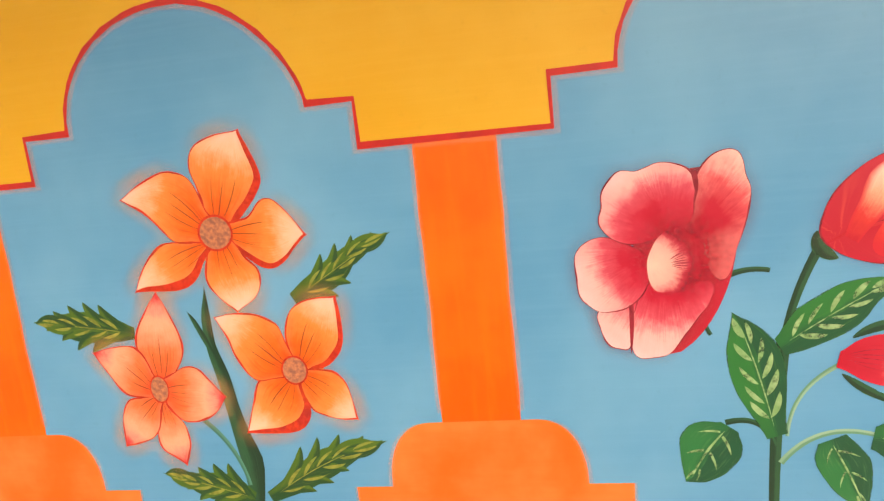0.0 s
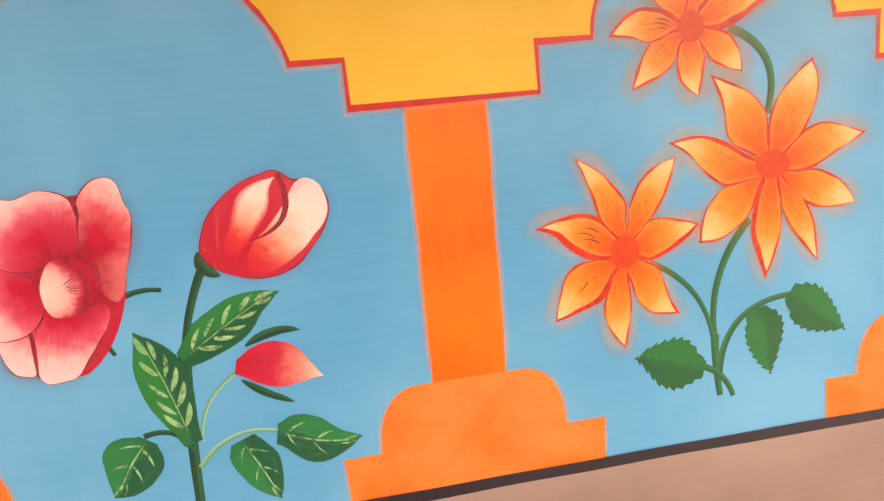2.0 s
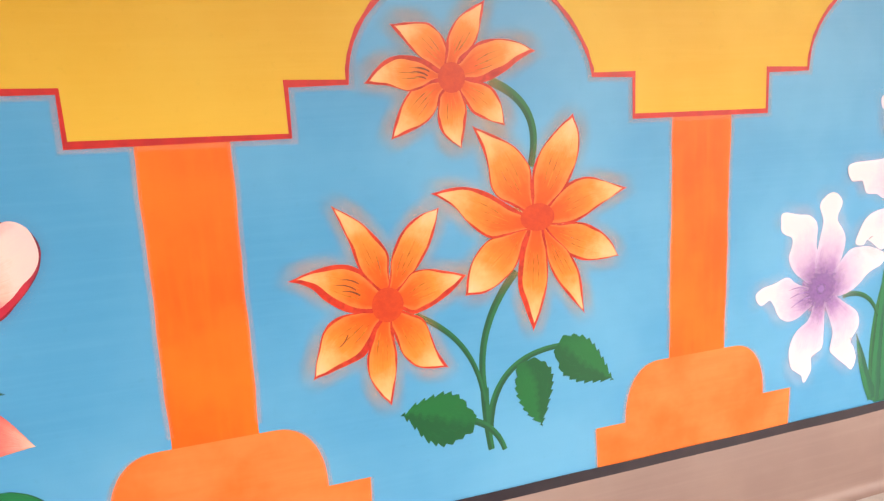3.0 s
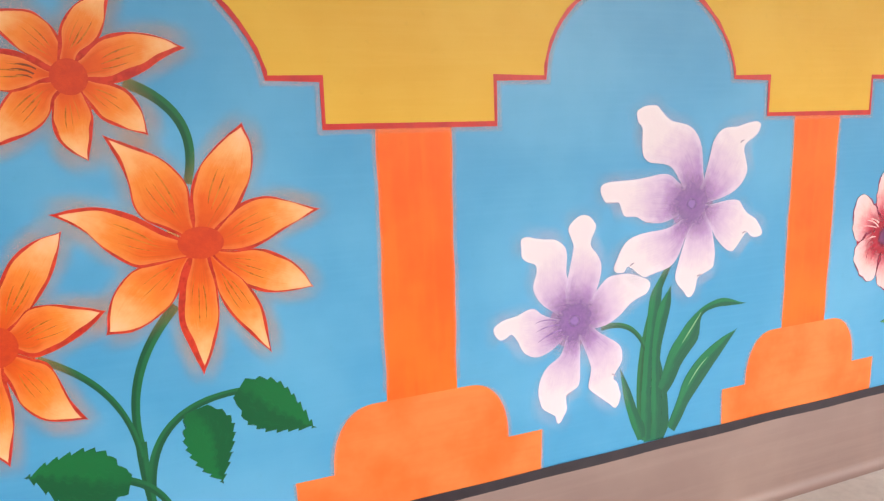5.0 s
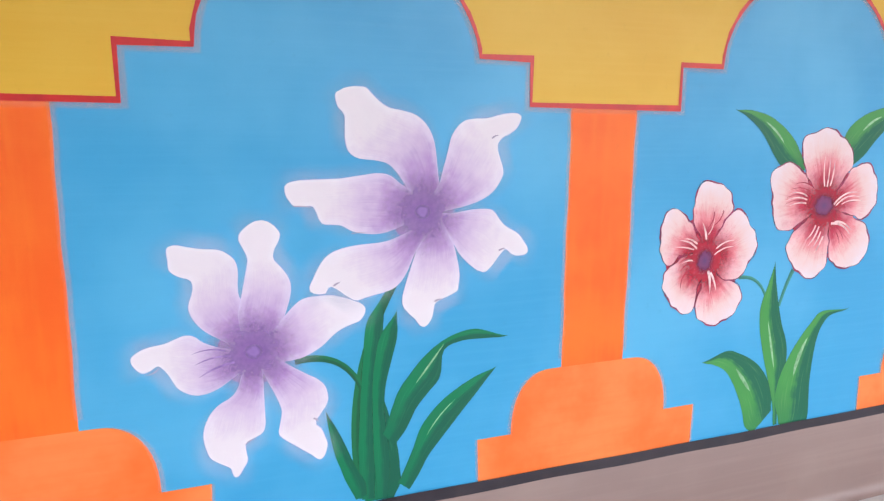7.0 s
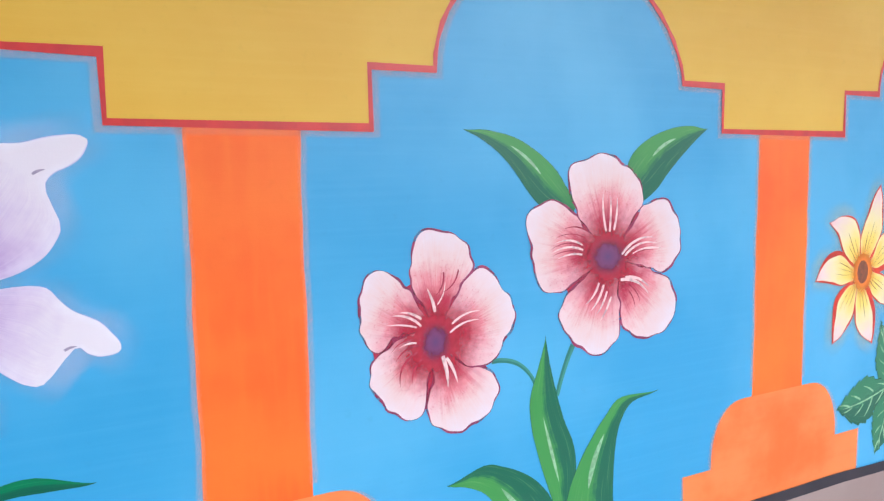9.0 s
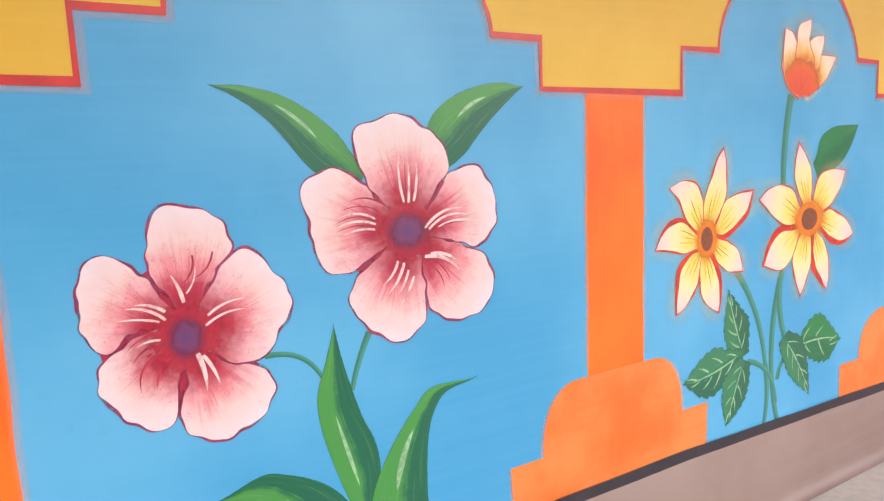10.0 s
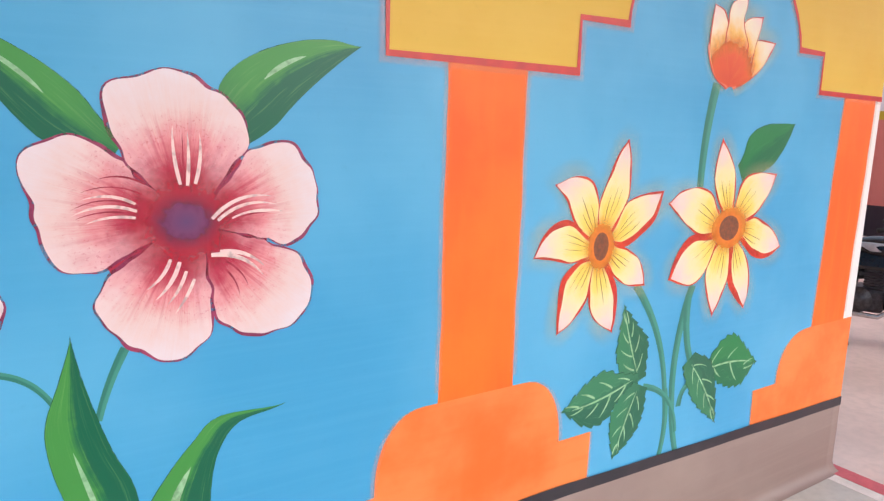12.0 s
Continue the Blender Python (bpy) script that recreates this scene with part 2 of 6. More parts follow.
TULIP_TIP = petal_paint("yellow_pink_tulip_paint", [(0.0, (226, 66, 22)), (0.34, (238, 98, 26)), (0.55, (244, 186, 86)), (0.75, (246, 224, 196)), (1.0, (244, 206, 200))], (240, 150, 50), 0.6, (246, 220, 190), 0.3)
TULIP_CORE = petal_paint("orange_tulip_paint", [(0.0, (214, 58, 4)), (0.5, (224, 78, 6)), (0.8, (236, 132, 24)), (1.0, (242, 176, 60))], (234, 130, 30), 0.4, (222, 78, 8), 0.3, (0.9, 1.0), fade=True)

STEM_DARK = leaf_paint("dark_green_stem", (35, 89, 62), (20, 60, 43), (70, 140, 90))
STEM_SOFT = leaf_paint("soft_green_stem", (74, 142, 126), (54, 118, 104), (96, 160, 130))
STEM_PALE = leaf_paint("pale_green_stem", (140, 186, 160), (92, 152, 124), (170, 204, 170))
STEM_GREEN = leaf_paint("green_stem", (33, 107, 65), (24, 84, 54), (60, 140, 90))
FERN = leaf_paint("olive_green_leaf", (66, 108, 38), (22, 76, 42), (150, 160, 66), 0.5, 0.4)
FEATHER = leaf_paint("deep_green_leaf", (24, 118, 58), (10, 84, 56), (70, 140, 60), 0.5, 0.3)
HEART = leaf_paint("heart_green_leaf", (22, 118, 68), (10, 84, 58), (110, 160, 100), 0.5, 0.3)
TOOTHED = leaf_paint("bottle_green_leaf", (19, 107, 54), (12, 88, 49), (36, 130, 70), 0.5, 0.25)
TOOTHED_PALE = leaf_paint("soft_bottle_green_leaf", (42, 121, 66), (31, 105, 66), (84, 160, 100), 0.5, 0.35)
FEATHER_PALE = leaf_paint("grey_green_leaf", (56, 121, 84), (33, 95, 70), (104, 162, 120), 0.5, 0.4)
GRASS = leaf_paint("bright_green_blade", (74, 142, 64), (16, 94, 66), (150, 190, 110), 0.5, 0.25)
GRASS_TEAL = leaf_paint("teal_green_blade", (26, 116, 73), (17, 89, 66), (84, 170, 110), 0.5, 0.25)

HEART_DOTS = plain("speckled_grey_brown_paint", (214, 140, 100), (150, 96, 84), 0.5, 0, 70)
HEART_RED = plain("red_orange_paint", (216, 70, 20), (204, 58, 20), 0.45, 0, 40)
HEART_BROWN = plain("dark_brown_paint", (110, 62, 40), (146, 76, 40), 0.5, 0, 90)
HEART_MAUVE = soft_heart("mauve_paint", (140, 104, 172), (160, 124, 188))
NOTCH_GREY = plain("grey_brown_shadow_paint", (150, 132, 156), (178, 158, 176), 0.5, 0, 60)
HEART_PLUM = soft_heart("plum_paint", (92, 54, 104), (140, 44, 84))
HEART_GLOW = soft_heart("orange_glow_paint", (228, 100, 14), (238, 146, 30), 0.25, 1.0, 0.18)
ROSE_WASH = soft_heart("crimson_wash", (176, 14, 44), (198, 40, 66), 0.1)
MAUVE_WASH = soft_heart("mauve_wash", (130, 86, 160), (186, 152, 202), 0.0, 0.85)
HEART_CRIMSON = plain("crimson_paint", (198, 30, 62), (180, 26, 56), 0.5, 0, 50)

ORANGE_HAZE = haze_paint("orange_airbrush", (236, 174, 112), 0.32)
PINK_HAZE = haze_paint("dull_rose_airbrush", (168, 86, 96), 0.36)
WHITE_HAZE = haze_paint("white_airbrush", (222, 220, 240), 0.28)
CREAM_HAZE = haze_paint("cream_airbrush", (226, 214, 160), 0.25)

CEMENT = plain("grey_cement_floor", (196, 186, 178), (176, 166, 158), 0.3, 0, 3.0, 0.12)
TAN_FLOOR = plain("beige_floor", (220, 190, 178), (202, 172, 160), 0.35, 0, 2.0, 0.1)
RED_BAND = plain("red_floor_paint", (200, 84, 90), (182, 72, 78), 0.4, 0, 12, 0.1)
WHITE_BAND = plain("white_floor_paint", (226, 214, 208), (206, 192, 186), 0.4, 0, 12, 0.1)
SALMON = emulsion("salmon_wall_paint", (214, 122, 110), (220, 136, 122), 1.5, (0.6, 1, 8), 0.6)
BLACK_SKIRT = emulsion("black_skirting_paint", (46, 40, 50), (60, 52, 60), 3.0, (0.6, 1, 8), 0.6, 0.4)
YELLOW_BAND = emulsion("yellow_band_paint", (206, 170, 20), (196, 160, 30), 3.0, (0.6, 1, 8), 0.6, 0.4)
OFF_WHITE = emulsion("off_white_wall_paint", (226, 216, 218), (234, 224, 226), 1.2, (0.6, 1, 8), 0.6)
CEILING_WHITE = emulsion("ceiling_white", (226, 222, 218), (214, 210, 206), 1.2, (0.6, 1, 1), 0.5)
EARTH = plain("dry_yard_ground", (196, 182, 164), (176, 160, 144), 0.9, 0, 0.8, 0.3)
YARD_WALL = plain("weathered_render", (190, 180, 164), (160, 148, 134), 0.85, 0, 1.5, 0.3)
RUBBER = plain("black_rubber", (30, 28, 30), (42, 40, 40), 0.7, 0, 60)
CHROME = plain("chrome", (214, 210, 210), (190, 186, 188), 0.16, 1.0, 30, 0.02)
BLACK_GLOSS = plain("black_gloss_paint", (24, 20, 26), (34, 30, 36), 0.2, 0, 30, 0.02)
SILVER = plain("silver_panel", (206, 202, 206), (188, 184, 190), 0.3, 0.4, 30, 0.02)
ENGINE = plain("grey_cast_metal", (96, 90, 92), (70, 66, 68), 0.45, 0.8, 40, 0.1)
DARK_RED = plain("dark_red_gloss_paint", (134, 30, 38), (112, 24, 32), 0.22, 0, 30, 0.02)
SEAT = plain("black_vinyl", (34, 30, 32), (46, 42, 44), 0.55, 0, 70, 0.2)
BROWN_CANE = plain("brown_cane", (128, 76, 54), (98, 56, 42), 0.6, 0, 40, 0.4)
PINK_CLOTH = plain("pink_cloth_flower", (226, 40, 120), (206, 30, 104), 0.8, 0, 30, 0.2)
WIRE = plain("clear_wire", (196, 178, 160), (176, 158, 140), 0.4, 0, 50)
bulb_nodes = Nodes("lit_bulb")
bulb_nodes.b.inputs["Emission Color"].default_value = (1.0, 0.82, 0.5, 1)
bulb_nodes.b.inputs["Emission Strength"].default_value = 14.0
BULB = bulb_nodes.done(lin(255, 240, 210))


# ---- mesh helpers ----
def mesh_of(name, verts, faces, mats, uvs=None, slots=None, smooth=False):
    me = bpy.data.meshes.new(name)
    me.from_pydata([tuple(v) for v in verts], [], faces)
    for m in mats:
        me.materials.append(m)
    if uvs is not None:
        layer = me.uv_layers.new(name="UVMap")
        for loop in me.loops:
            layer.data[loop.index].uv = uvs[loop.vertex_index]
    if slots is not None:
        me.polygons.foreach_set("material_index", slots)
    if smooth:
        me.polygons.foreach_set("use_smooth", [True] * len(faces))
    me.update()
    return me


def under(ob, parent):
    if parent is not None:
        ob.parent = parent
        ob.location = ob.location - base_of(parent)
    return ob


def base_of(ob):
    v = Vector((0, 0, 0))
    while ob is not None:
        v = v + ob.location
        ob = ob.parent
    return v


def part(name, bm, material, parent=None, label="", smooth=False):
    """One bmesh in world coordinates as one mesh object, under a thing or a part."""
    me = bpy.data.meshes.new(name)
    bm.to_mesh(me)
    bm.free()
    me.materials.append(material)
    if smooth:
        me.polygons.foreach_set("use_smooth", [True] * len(me.polygons))
    ob = under(new(name, me), parent)
    return tagged(ob, label=label)


def empty(name, x, y, z):
    ob = new(name)
    ob.location = (x, y, z)
    ob.empty_display_size = 0.1
    return ob


def box(bm, x0, x1, y0, y1, z0, z1, bevel=0.0):
    m = Matrix.Translation(((x0 + x1) / 2, (y0 + y1) / 2, (z0 + z1) / 2)) @ Matrix.Diagonal((x1 - x0, y1 - y0, z1 - z0, 1))
    made = bmesh.ops.create_cube(bm, size=1, matrix=m)
    if bevel:
        edges = list({e for v in made["verts"] for e in v.link_edges})
        bmesh.ops.bevel(bm, geom=edges, offset=bevel, segments=2, affect="EDGES", profile=0.5)
    return bm


def slab(name, x0, x1, y0, y1, z0, z1, mat, label, category, bevel=0.0, parent=None):
    ob = part(name, box(bmesh.new(), x0, x1, y0, y1, z0, z1, bevel), mat, parent)
    return tagged(ob, label, category, kind="structure")


def tube(bm, points, radius, sides=8):
    """A round tube along points."""
    pts = [Vector(p) for p in points]
    rings = []
    for i, p in enumerate(pts):
        d = (pts[min(i + 1, len(pts) - 1)] - pts[max(i - 1, 0)]).normalized()
        a = d.orthogonal().normalized() if not rings else (rings[-1][1] - d * rings[-1][1].dot(d)).normalized()
        b = d.cross(a)
        r = radius[i] if isinstance(radius, (list, tuple)) else radius
        ring = [bm.verts.new(p + a * r * math.cos(k * math.tau / sides) + b * r * math.sin(k * math.tau / sides)) for k in range(sides)]
        rings.append((ring, a))
    for (r0, _), (r1, _) in zip(rings, rings[1:]):
        for k in range(sides):
            bm.faces.new((r0[k], r0[(k + 1) % sides], r1[(k + 1) % sides], r1[k]))
    bm.faces.new(rings[0][0][::-1])
    bm.faces.new(rings[-1][0])
    return bm


def ring(bm, centre, radius, thick, axis="x", n=32, sides=8, squash=1.0):
    """A torus round an axis."""
    rows = []
    for i in range(n):
        a = i * math.tau / n
        row = []
        for k in range(sides):
            b = k * math.tau / sides
            r = radius + thick * math.cos(b)
            w = thick * squash * math.sin(b)
            p = (w, r * math.cos(a), r * math.sin(a)) if axis == "x" else (r * math.cos(a), r * math.sin(a), w)
            row.append(bm.verts.new(Vector(centre) + Vector(p)))
        rows.append(row)
    for i in range(n):
        for k in range(sides):
            bm.faces.new((rows[i][k], rows[(i + 1) % n][k], rows[(i + 1) % n][(k + 1) % sides], rows[i][(k + 1) % sides]))
    return bm


def ball(bm, centre, rx, ry, rz, seg=16):
    bmesh.ops.create_uvsphere(bm, u_segments=seg, v_segments=seg // 2 + 2, radius=1, matrix=Matrix.Translation(centre) @ Matrix.Diagonal((rx, ry, rz, 1)))
    return bm


# ---- painted strokes on the mural wall (its face is the plane y = 0) ----

def profile(kind, u):
    """Relative half width of a stroke along its length."""
    if kind == "petal":
        return ((u + 0.1) ** 0.95 * (1.0 - u) ** 0.8) * (1.0 - 0.45 * u ** 7) / 0.352
    if kind == "fat":
        return ((u + 0.16) ** 0.85 * (1.0 - u) ** 0.8) * (1.0 - 0.5 * u ** 6) / 0.392
    if kind == "leaf":
        return ((u + 0.01) ** 0.7 * (1.0 - u) ** 0.8) / 0.533
    if kind == "heart":
        return ((u + 0.005) ** 0.42 * (1.0 - u) ** 0.8) / 0.559
    if kind == "blade":
        return ((u + 0.12) ** 0.35 * (1.0 - u) ** 0.75) / 0.69
    if kind == "round":
        return min(1.0, (u + 0.2) ** 0.75 * 1.08) * math.sqrt(max(0.0, 1.0 - u ** 4.2)) / 0.88
    if kind == "egg":
        return 2.0 * (u + 0.0005) ** 0.5 * (1.0 - u) ** 0.5
    if kind == "drop":
        return ((u + 0.002) ** 0.5 * (1.0 - u) ** 0.85) / 0.476
    if kind == "spade":
        return (u + 0.25) ** 0.5 * (1.0 - u) ** 0.45 / 0.641
    return 1.0 - 0.25 * u


class Stroke:
    """A tapering, bent brush shape from a base to a tip; at(u, v) gives its places on the wall."""

    def __init__(self, row, kind, seed=0):
        x0, z0, x1, z1, self.bend, self.width = row[:6]
        self.a, self.d = Vector((x0, z0)), Vector((x1 - x0, z1 - z0))
        self.n = Vector((-self.d.y, self.d.x))
        self.length = self.d.length
        self.kind, self.seed = kind, seed

    def middle(self, u):
        return self.a + self.d * u + self.n * (self.bend * 4 * u * (1 - u))

    def at(self, u, v, more=0.0, tip=0.0):
        """v runs from -1 to 1 across."""
        e = 0.01
        if more and self.kind in ("petal", "fat", "leaf", "heart", "blade", "drop"):
            more *= min(1.0, (1 - u) * 5 + 0.2)
        if more and self.kind != "stem":
            more *= min(1.0, 0.25 + u * 1.5) * (0.72 + 0.28 * math.sin(u * 8 + self.seed * 3 + v))
        t = (self.middle(min(1, u + e)) - self.middle(max(0, u - e))).normalized()
        n = Vector((-t.y, t.x))
        p = self.middle(u) + n * v * (self.width * profile(self.kind, u) + more)
        if tip:
            p = p + t * tip * max(0.0, u - 0.5) * 2
        return p

    def grid(self, y, nu, nv, more=0.0, tip=0.0):
        verts, uvs, faces = [], [], []
        for i in range(nu + 1):
            u = i / nu
            u = 1 - (1 - u) ** 1.5 if self.kind in ("round", "egg") else u
            for j in range(nv + 1):
                v = 2 * j / nv - 1
                p = self.at(u, v, more, tip)
                verts.append((p.x, y, p.y))
                uvs.append((u, j / nv))
        for i in range(nu):
            for j in range(nv):
                k = i * (nv + 1) + j
                faces.append((k, k + nv + 1, k + nv + 2, k + 1))
        return verts, uvs, faces


def through_knots(knots, x):
    """Smooth curve through evenly spaced values, x from 0 to 1."""
    n = len(knots) - 1
    k = min(n - 1, int(x * n))
    f = x * n - k
    p0, p1, p2, p3 = knots[max(0, k - 1)], knots[k], knots[k + 1], knots[min(n, k + 2)]
    return 0.5 * (2 * p1 + (p2 - p0) * f + (2 * p0 - 5 * p1 + 4 * p2 - p3) * f * f + (3 * p1 - p0 - 3 * p2 + p3) * f ** 3)


class Tongue:
    """A petal from the heart to its tip; its half widths to either side change along the way."""

    def __init__(self, x0, z0, x1, z1, left, right, fold=(0.0, 0.0)):
        self.a, self.d = Vector((x0, z0)), Vector((x1 - x0, z1 - z0))
        self.n = Vector((-self.d.y, self.d.x)).normalized()
        self.length = self.d.length
        self.left, self.right, self.fold = list(left) + [0.0], list(right) + [0.0], fold
        self.seed, self.blunt, self.teeth, self.bite, self.mirror = 0.0, False, 0, 0.2, False
        self.width = max(left) / 2 + max(right) / 2

    def side(self, knots, u):
        n = len(knots) - 1
        if self.blunt and u > 1 - 1 / n:
            return knots[-2] * math.sqrt(max(0.0, (1 - u) * n))
        return through_knots(knots, u)

    def at(self, u, v, inset=0.0, grow=0.0):
        """v runs from -1 (right side) to 1 (left side)."""
        l, r = self.side(self.left, u), self.side(self.right, u)
        if self.teeth and 0.05 < u < 0.97:
            l -= self.bite * self.width * ((u * self.teeth) % 1.0 - 0.3)
            r -= self.bite * self.width * ((u * self.teeth + 0.5) % 1.0 - 0.3)
        if inset:
            bulge = math.sin(math.pi * min(1.0, max(0.0, u))) ** 0.7
            uneven = 0.75 + 0.3 * math.sin(u * 9 + self.seed * 3) + 0.15 * math.sin(u * 23 + self.seed)
            l, r = l - inset * uneven - self.fold[0] * bulge, r - inset * uneven - self.fold[1] * bulge
            if l + r < 0:
                l = r = (l - r) / 2
                r = -r
        p = self.a + self.d * (u * (1 + grow * 1.2) if u > 0 else 0.0)
        return p + self.n * ((l + grow * self.length) * (1 + v) / 2 - (r + grow * self.length) * (1 - v) / 2)

    def grid(self, y, nu, nv, inset=0.0, grow=0.0):
        verts, uvs, faces = [], [], []
        for i in range(nu + 1):
            u = i / nu
            u = 1 - (1 - u) ** 1.3
            for j in range(nv + 1):
                p = self.at(u, 2 * j / nv - 1, inset, grow)
                verts.append((p.x, y, p.y))
                uvs.append((u, 1 - j / nv if self.mirror else j / nv))
        for i in range(nu):
            for j in range(nv):
                k = i * (nv + 1) + j
                faces.append((k, k + nv + 1, k + nv + 2, k + 1))
        return verts, uvs, faces


class Lobe:
    """A broad petal with an uneven rim: reaches from its middle, turn by turn from the west round by the south."""

    def __init__(self, x, z, reach):
        self.c, self.reach = Vector((x, z)), list(reach) + [reach[0]]
        self.seed, self.wave = 0.0, 0.0
        self.length = 1.0
        self.heart(Vector((x, z - 0.1)))

    def heart(self, a):
        self.a, self.d = a, self.c - a
        far = max((self.rim(k / 40) - a).length for k in range(40))
        self.d = self.d.normalized() * far if self.d.length > 1e-6 else Vector((0, far))
        self.n = Vector((-self.d.y, self.d.x)).normalized()
        self.length, self.width = far, sum(self.reach) / len(self.reach)

    def rim(self, s, inset=0.0, grow=0.0):
        n = len(self.reach) - 1
        knots = self.reach[-2:-1] + self.reach + self.reach[1:2]
        r = through_knots(knots, (s * n + 1) / (n + 2))
        a = -math.pi + s * math.tau
        if self.wave:
            r += self.wave * (math.sin(a * 8 + self.seed * 5) + 0.7 * math.sin(a * 13 + self.seed * 3))
        if inset:
            r -= inset * (0.7 + 0.3 * math.sin(a * 3 + self.seed * 2) + 0.2 * math.sin(a * 7 + self.seed))
        return self.c + Vector((math.cos(a), math.sin(a))) * (r + grow * self.length)

    def at(self, u, v, inset=0.0, grow=0.0):
        a = v * 0.62
        return self.a + (self.d * math.cos(a) + self.n * self.length * math.sin(a)) * u

    def grid(self, y, nu, nv, inset=0.0, grow=0.0):
        turns, rings = 90, 5
        verts, uvs, faces = [(self.c.x, y, self.c.y)], [], []
        for k in range(rings):
            for j in range(turns):
                p = self.c.lerp(self.rim(j / turns, inset, grow), (k + 1) / rings)
                verts.append((p.x, y, p.y))
        for k, (x, _, z) in enumerate(verts):
            q = Vector((x, z)) - self.a
            u = q.length / self.length
            turn = math.atan2(q.dot(self.n), q.dot(self.d)) if q.length > 1e-5 else 0.0
            uvs.append((0.3, 0.5 + 0.5 * ((k - 1) // turns + 1 if k else 0) / rings) if grow else (u, 0.5 + turn / 2.4))
        faces += [(0, 1 + j, 1 + (j + 1) % turns) for j in range(turns)]
        for k in range(rings - 1):
            for j in range(turns):
                i0, i1 = 1 + k * turns + j, 1 + k * turns + (j + 1) % turns
                faces.append((i0, i0 + turns, i1 + turns, i1))
        return verts, uvs, faces


def stroke_mesh(name, strokes, mat, depth, line=None, line_width=0.0, nu=16, nv=4):
    """One mesh of painted strokes; a line of another colour shows round the rim."""
    verts, uvs, faces, slots = [], [], [], []
    for lift, s in enumerate(strokes):
        layers = [(depth + 0.000012 * lift, 0.0, 0.0, 0)]
        if line:
            layers.append((depth - 0.00004, line_width, line_width * 1.6, 1))
        if line and isinstance(s, Tongue):
            layers = [(depth + 0.000012 * lift, line_width, 0.0, 0), (depth - 0.00004, 0.0, 0.0, 1)]
        for y, more, tip, slot in layers:
            v, t, f = s.grid(-y, nu, nv, more, tip)
            o = len(verts)
            verts += v
            uvs += t
            faces += [tuple(i + o for i in q) for q in f]
            slots += [slot] * len(f)
    return mesh_of(name, verts, faces, [mat] + ([line] if line else []), uvs, slots)


def petal_mesh(name, s, mat, depth, line, line_width, grow=0.0):
    """A petal with its painted rim; with grow, a soft halo round it."""
    verts, uvs, faces = s.grid(-depth, 36, 6, line_width if line else 0.0, grow)
    slots = [0] * len(faces)
    if line:
        v, t, f = s.grid(-depth + 0.00004, 36, 6)
        o = len(verts)
        verts, uvs, faces, slots = verts + v, uvs + t, faces + [tuple(i + o for i in q) for q in f], slots + [1] * len(f)
    return mesh_of(name, verts, faces, [mat] + ([line] if line else []), uvs, slots)


def laid(name, me, parent, label=""):
    return tagged(under(new(name, me), parent), label=label)


# style: petal profile, petal paint, line paint, line width, heart paint, haze paint, accents (paint, count, from, to, width)
BLOOMS = {
    "star_orange": ("fat", STAR_PETAL, RED_PAINT, 0.0075, HEART_DOTS, ORANGE_HAZE, (DARK_STROKE, 3, 0.12, 0.5, 0.0022), "orange petal with a red rim"),
    "star_coral": ("fat", CORAL_PETAL, RED_PAINT, 0.0075, HEART_DOTS, ORANGE_HAZE, (DARK_STROKE, 3, 0.12, 0.45, 0.002), "coral petal with a pink tip"),
    "daisy": ("petal", DAISY_PETAL, RED_PAINT, 0.0085, HEART_RED, ORANGE_HAZE, (OLIVE_STROKE, 3, 0.28, 0.55, 0.003), "orange daisy petal with a red rim"),
    "sunny": ("petal", SUNNY_PETAL, RED_PAINT, 0.008, HEART_BROWN, CREAM_HAZE, (DARK_STROKE, 3, 0.22, 0.52, 0.0022), "pale yellow petal with a red rim"),
    "lily": ("petal", LILY_PETAL, LILAC_LINE, 0.002, HEART_MAUVE, WHITE_HAZE, None, "white petal with a lilac heart and a curled tip"),
    "hibiscus": ("round", HIBISCUS_PETAL, MAROON_LINE, 0.0072, HEART_PLUM, None, None, "pale pink petal with a crimson base"),
    "rose": ("round", ROSE_PETAL, ROSE_LINE, 0.0042, HEART_CRIMSON, PINK_HAZE, None, "crimson petal fading to pale pink"),
    "rose_side": ("spade", ROSE_SIDE, ROSE_LINE, 0.0045, HEART_CRIMSON, PINK_HAZE, None, "crimson side petal with a pale tip"),
    "rose_back": ("egg", TULIP_RED, None, 0.0, HEART_CRIMSON, None, None, "deep crimson heart of the rose"),
    "rose_line": ("blade", ROSE_LINE, None, 0.0, HEART_CRIMSON, None, None, "dark fold line of the tulip"),
    "rose_inner": ("egg", ROSE_INNER, None, 0.0, HEART_CRIMSON, None, (CRIMSON_STROKE, 7, 0.36, 0.68, 0.0032), "pale pink inner petal"),
    "tulip_red": ("egg", TULIP_RED, ROSE_LINE, 0.005, HEART_CRIMSON, PINK_HAZE, None, "crimson outer petal"),
    "tulip_pink": ("egg", TULIP_PINK, None, 0.0, HEART_CRIMSON, None, None, "pale pink inner petal"),
    "bud_red": ("drop", BUD_RED, None, 0.0, HEART_CRIMSON, None, (CRIMSON_STROKE, 5, 0.1, 0.45, 0.002), "red bud with a pale tip"),
    "tulip_orange": ("fat", TULIP_TIP, RED_PAINT, 0.006, HEART_RED, CREAM_HAZE, None, "cream petal with a pink rim"),
    "tulip_core": ("egg", TULIP_CORE, None, 0.0, HEART_RED, None, None, "orange base of the tulip"),
}
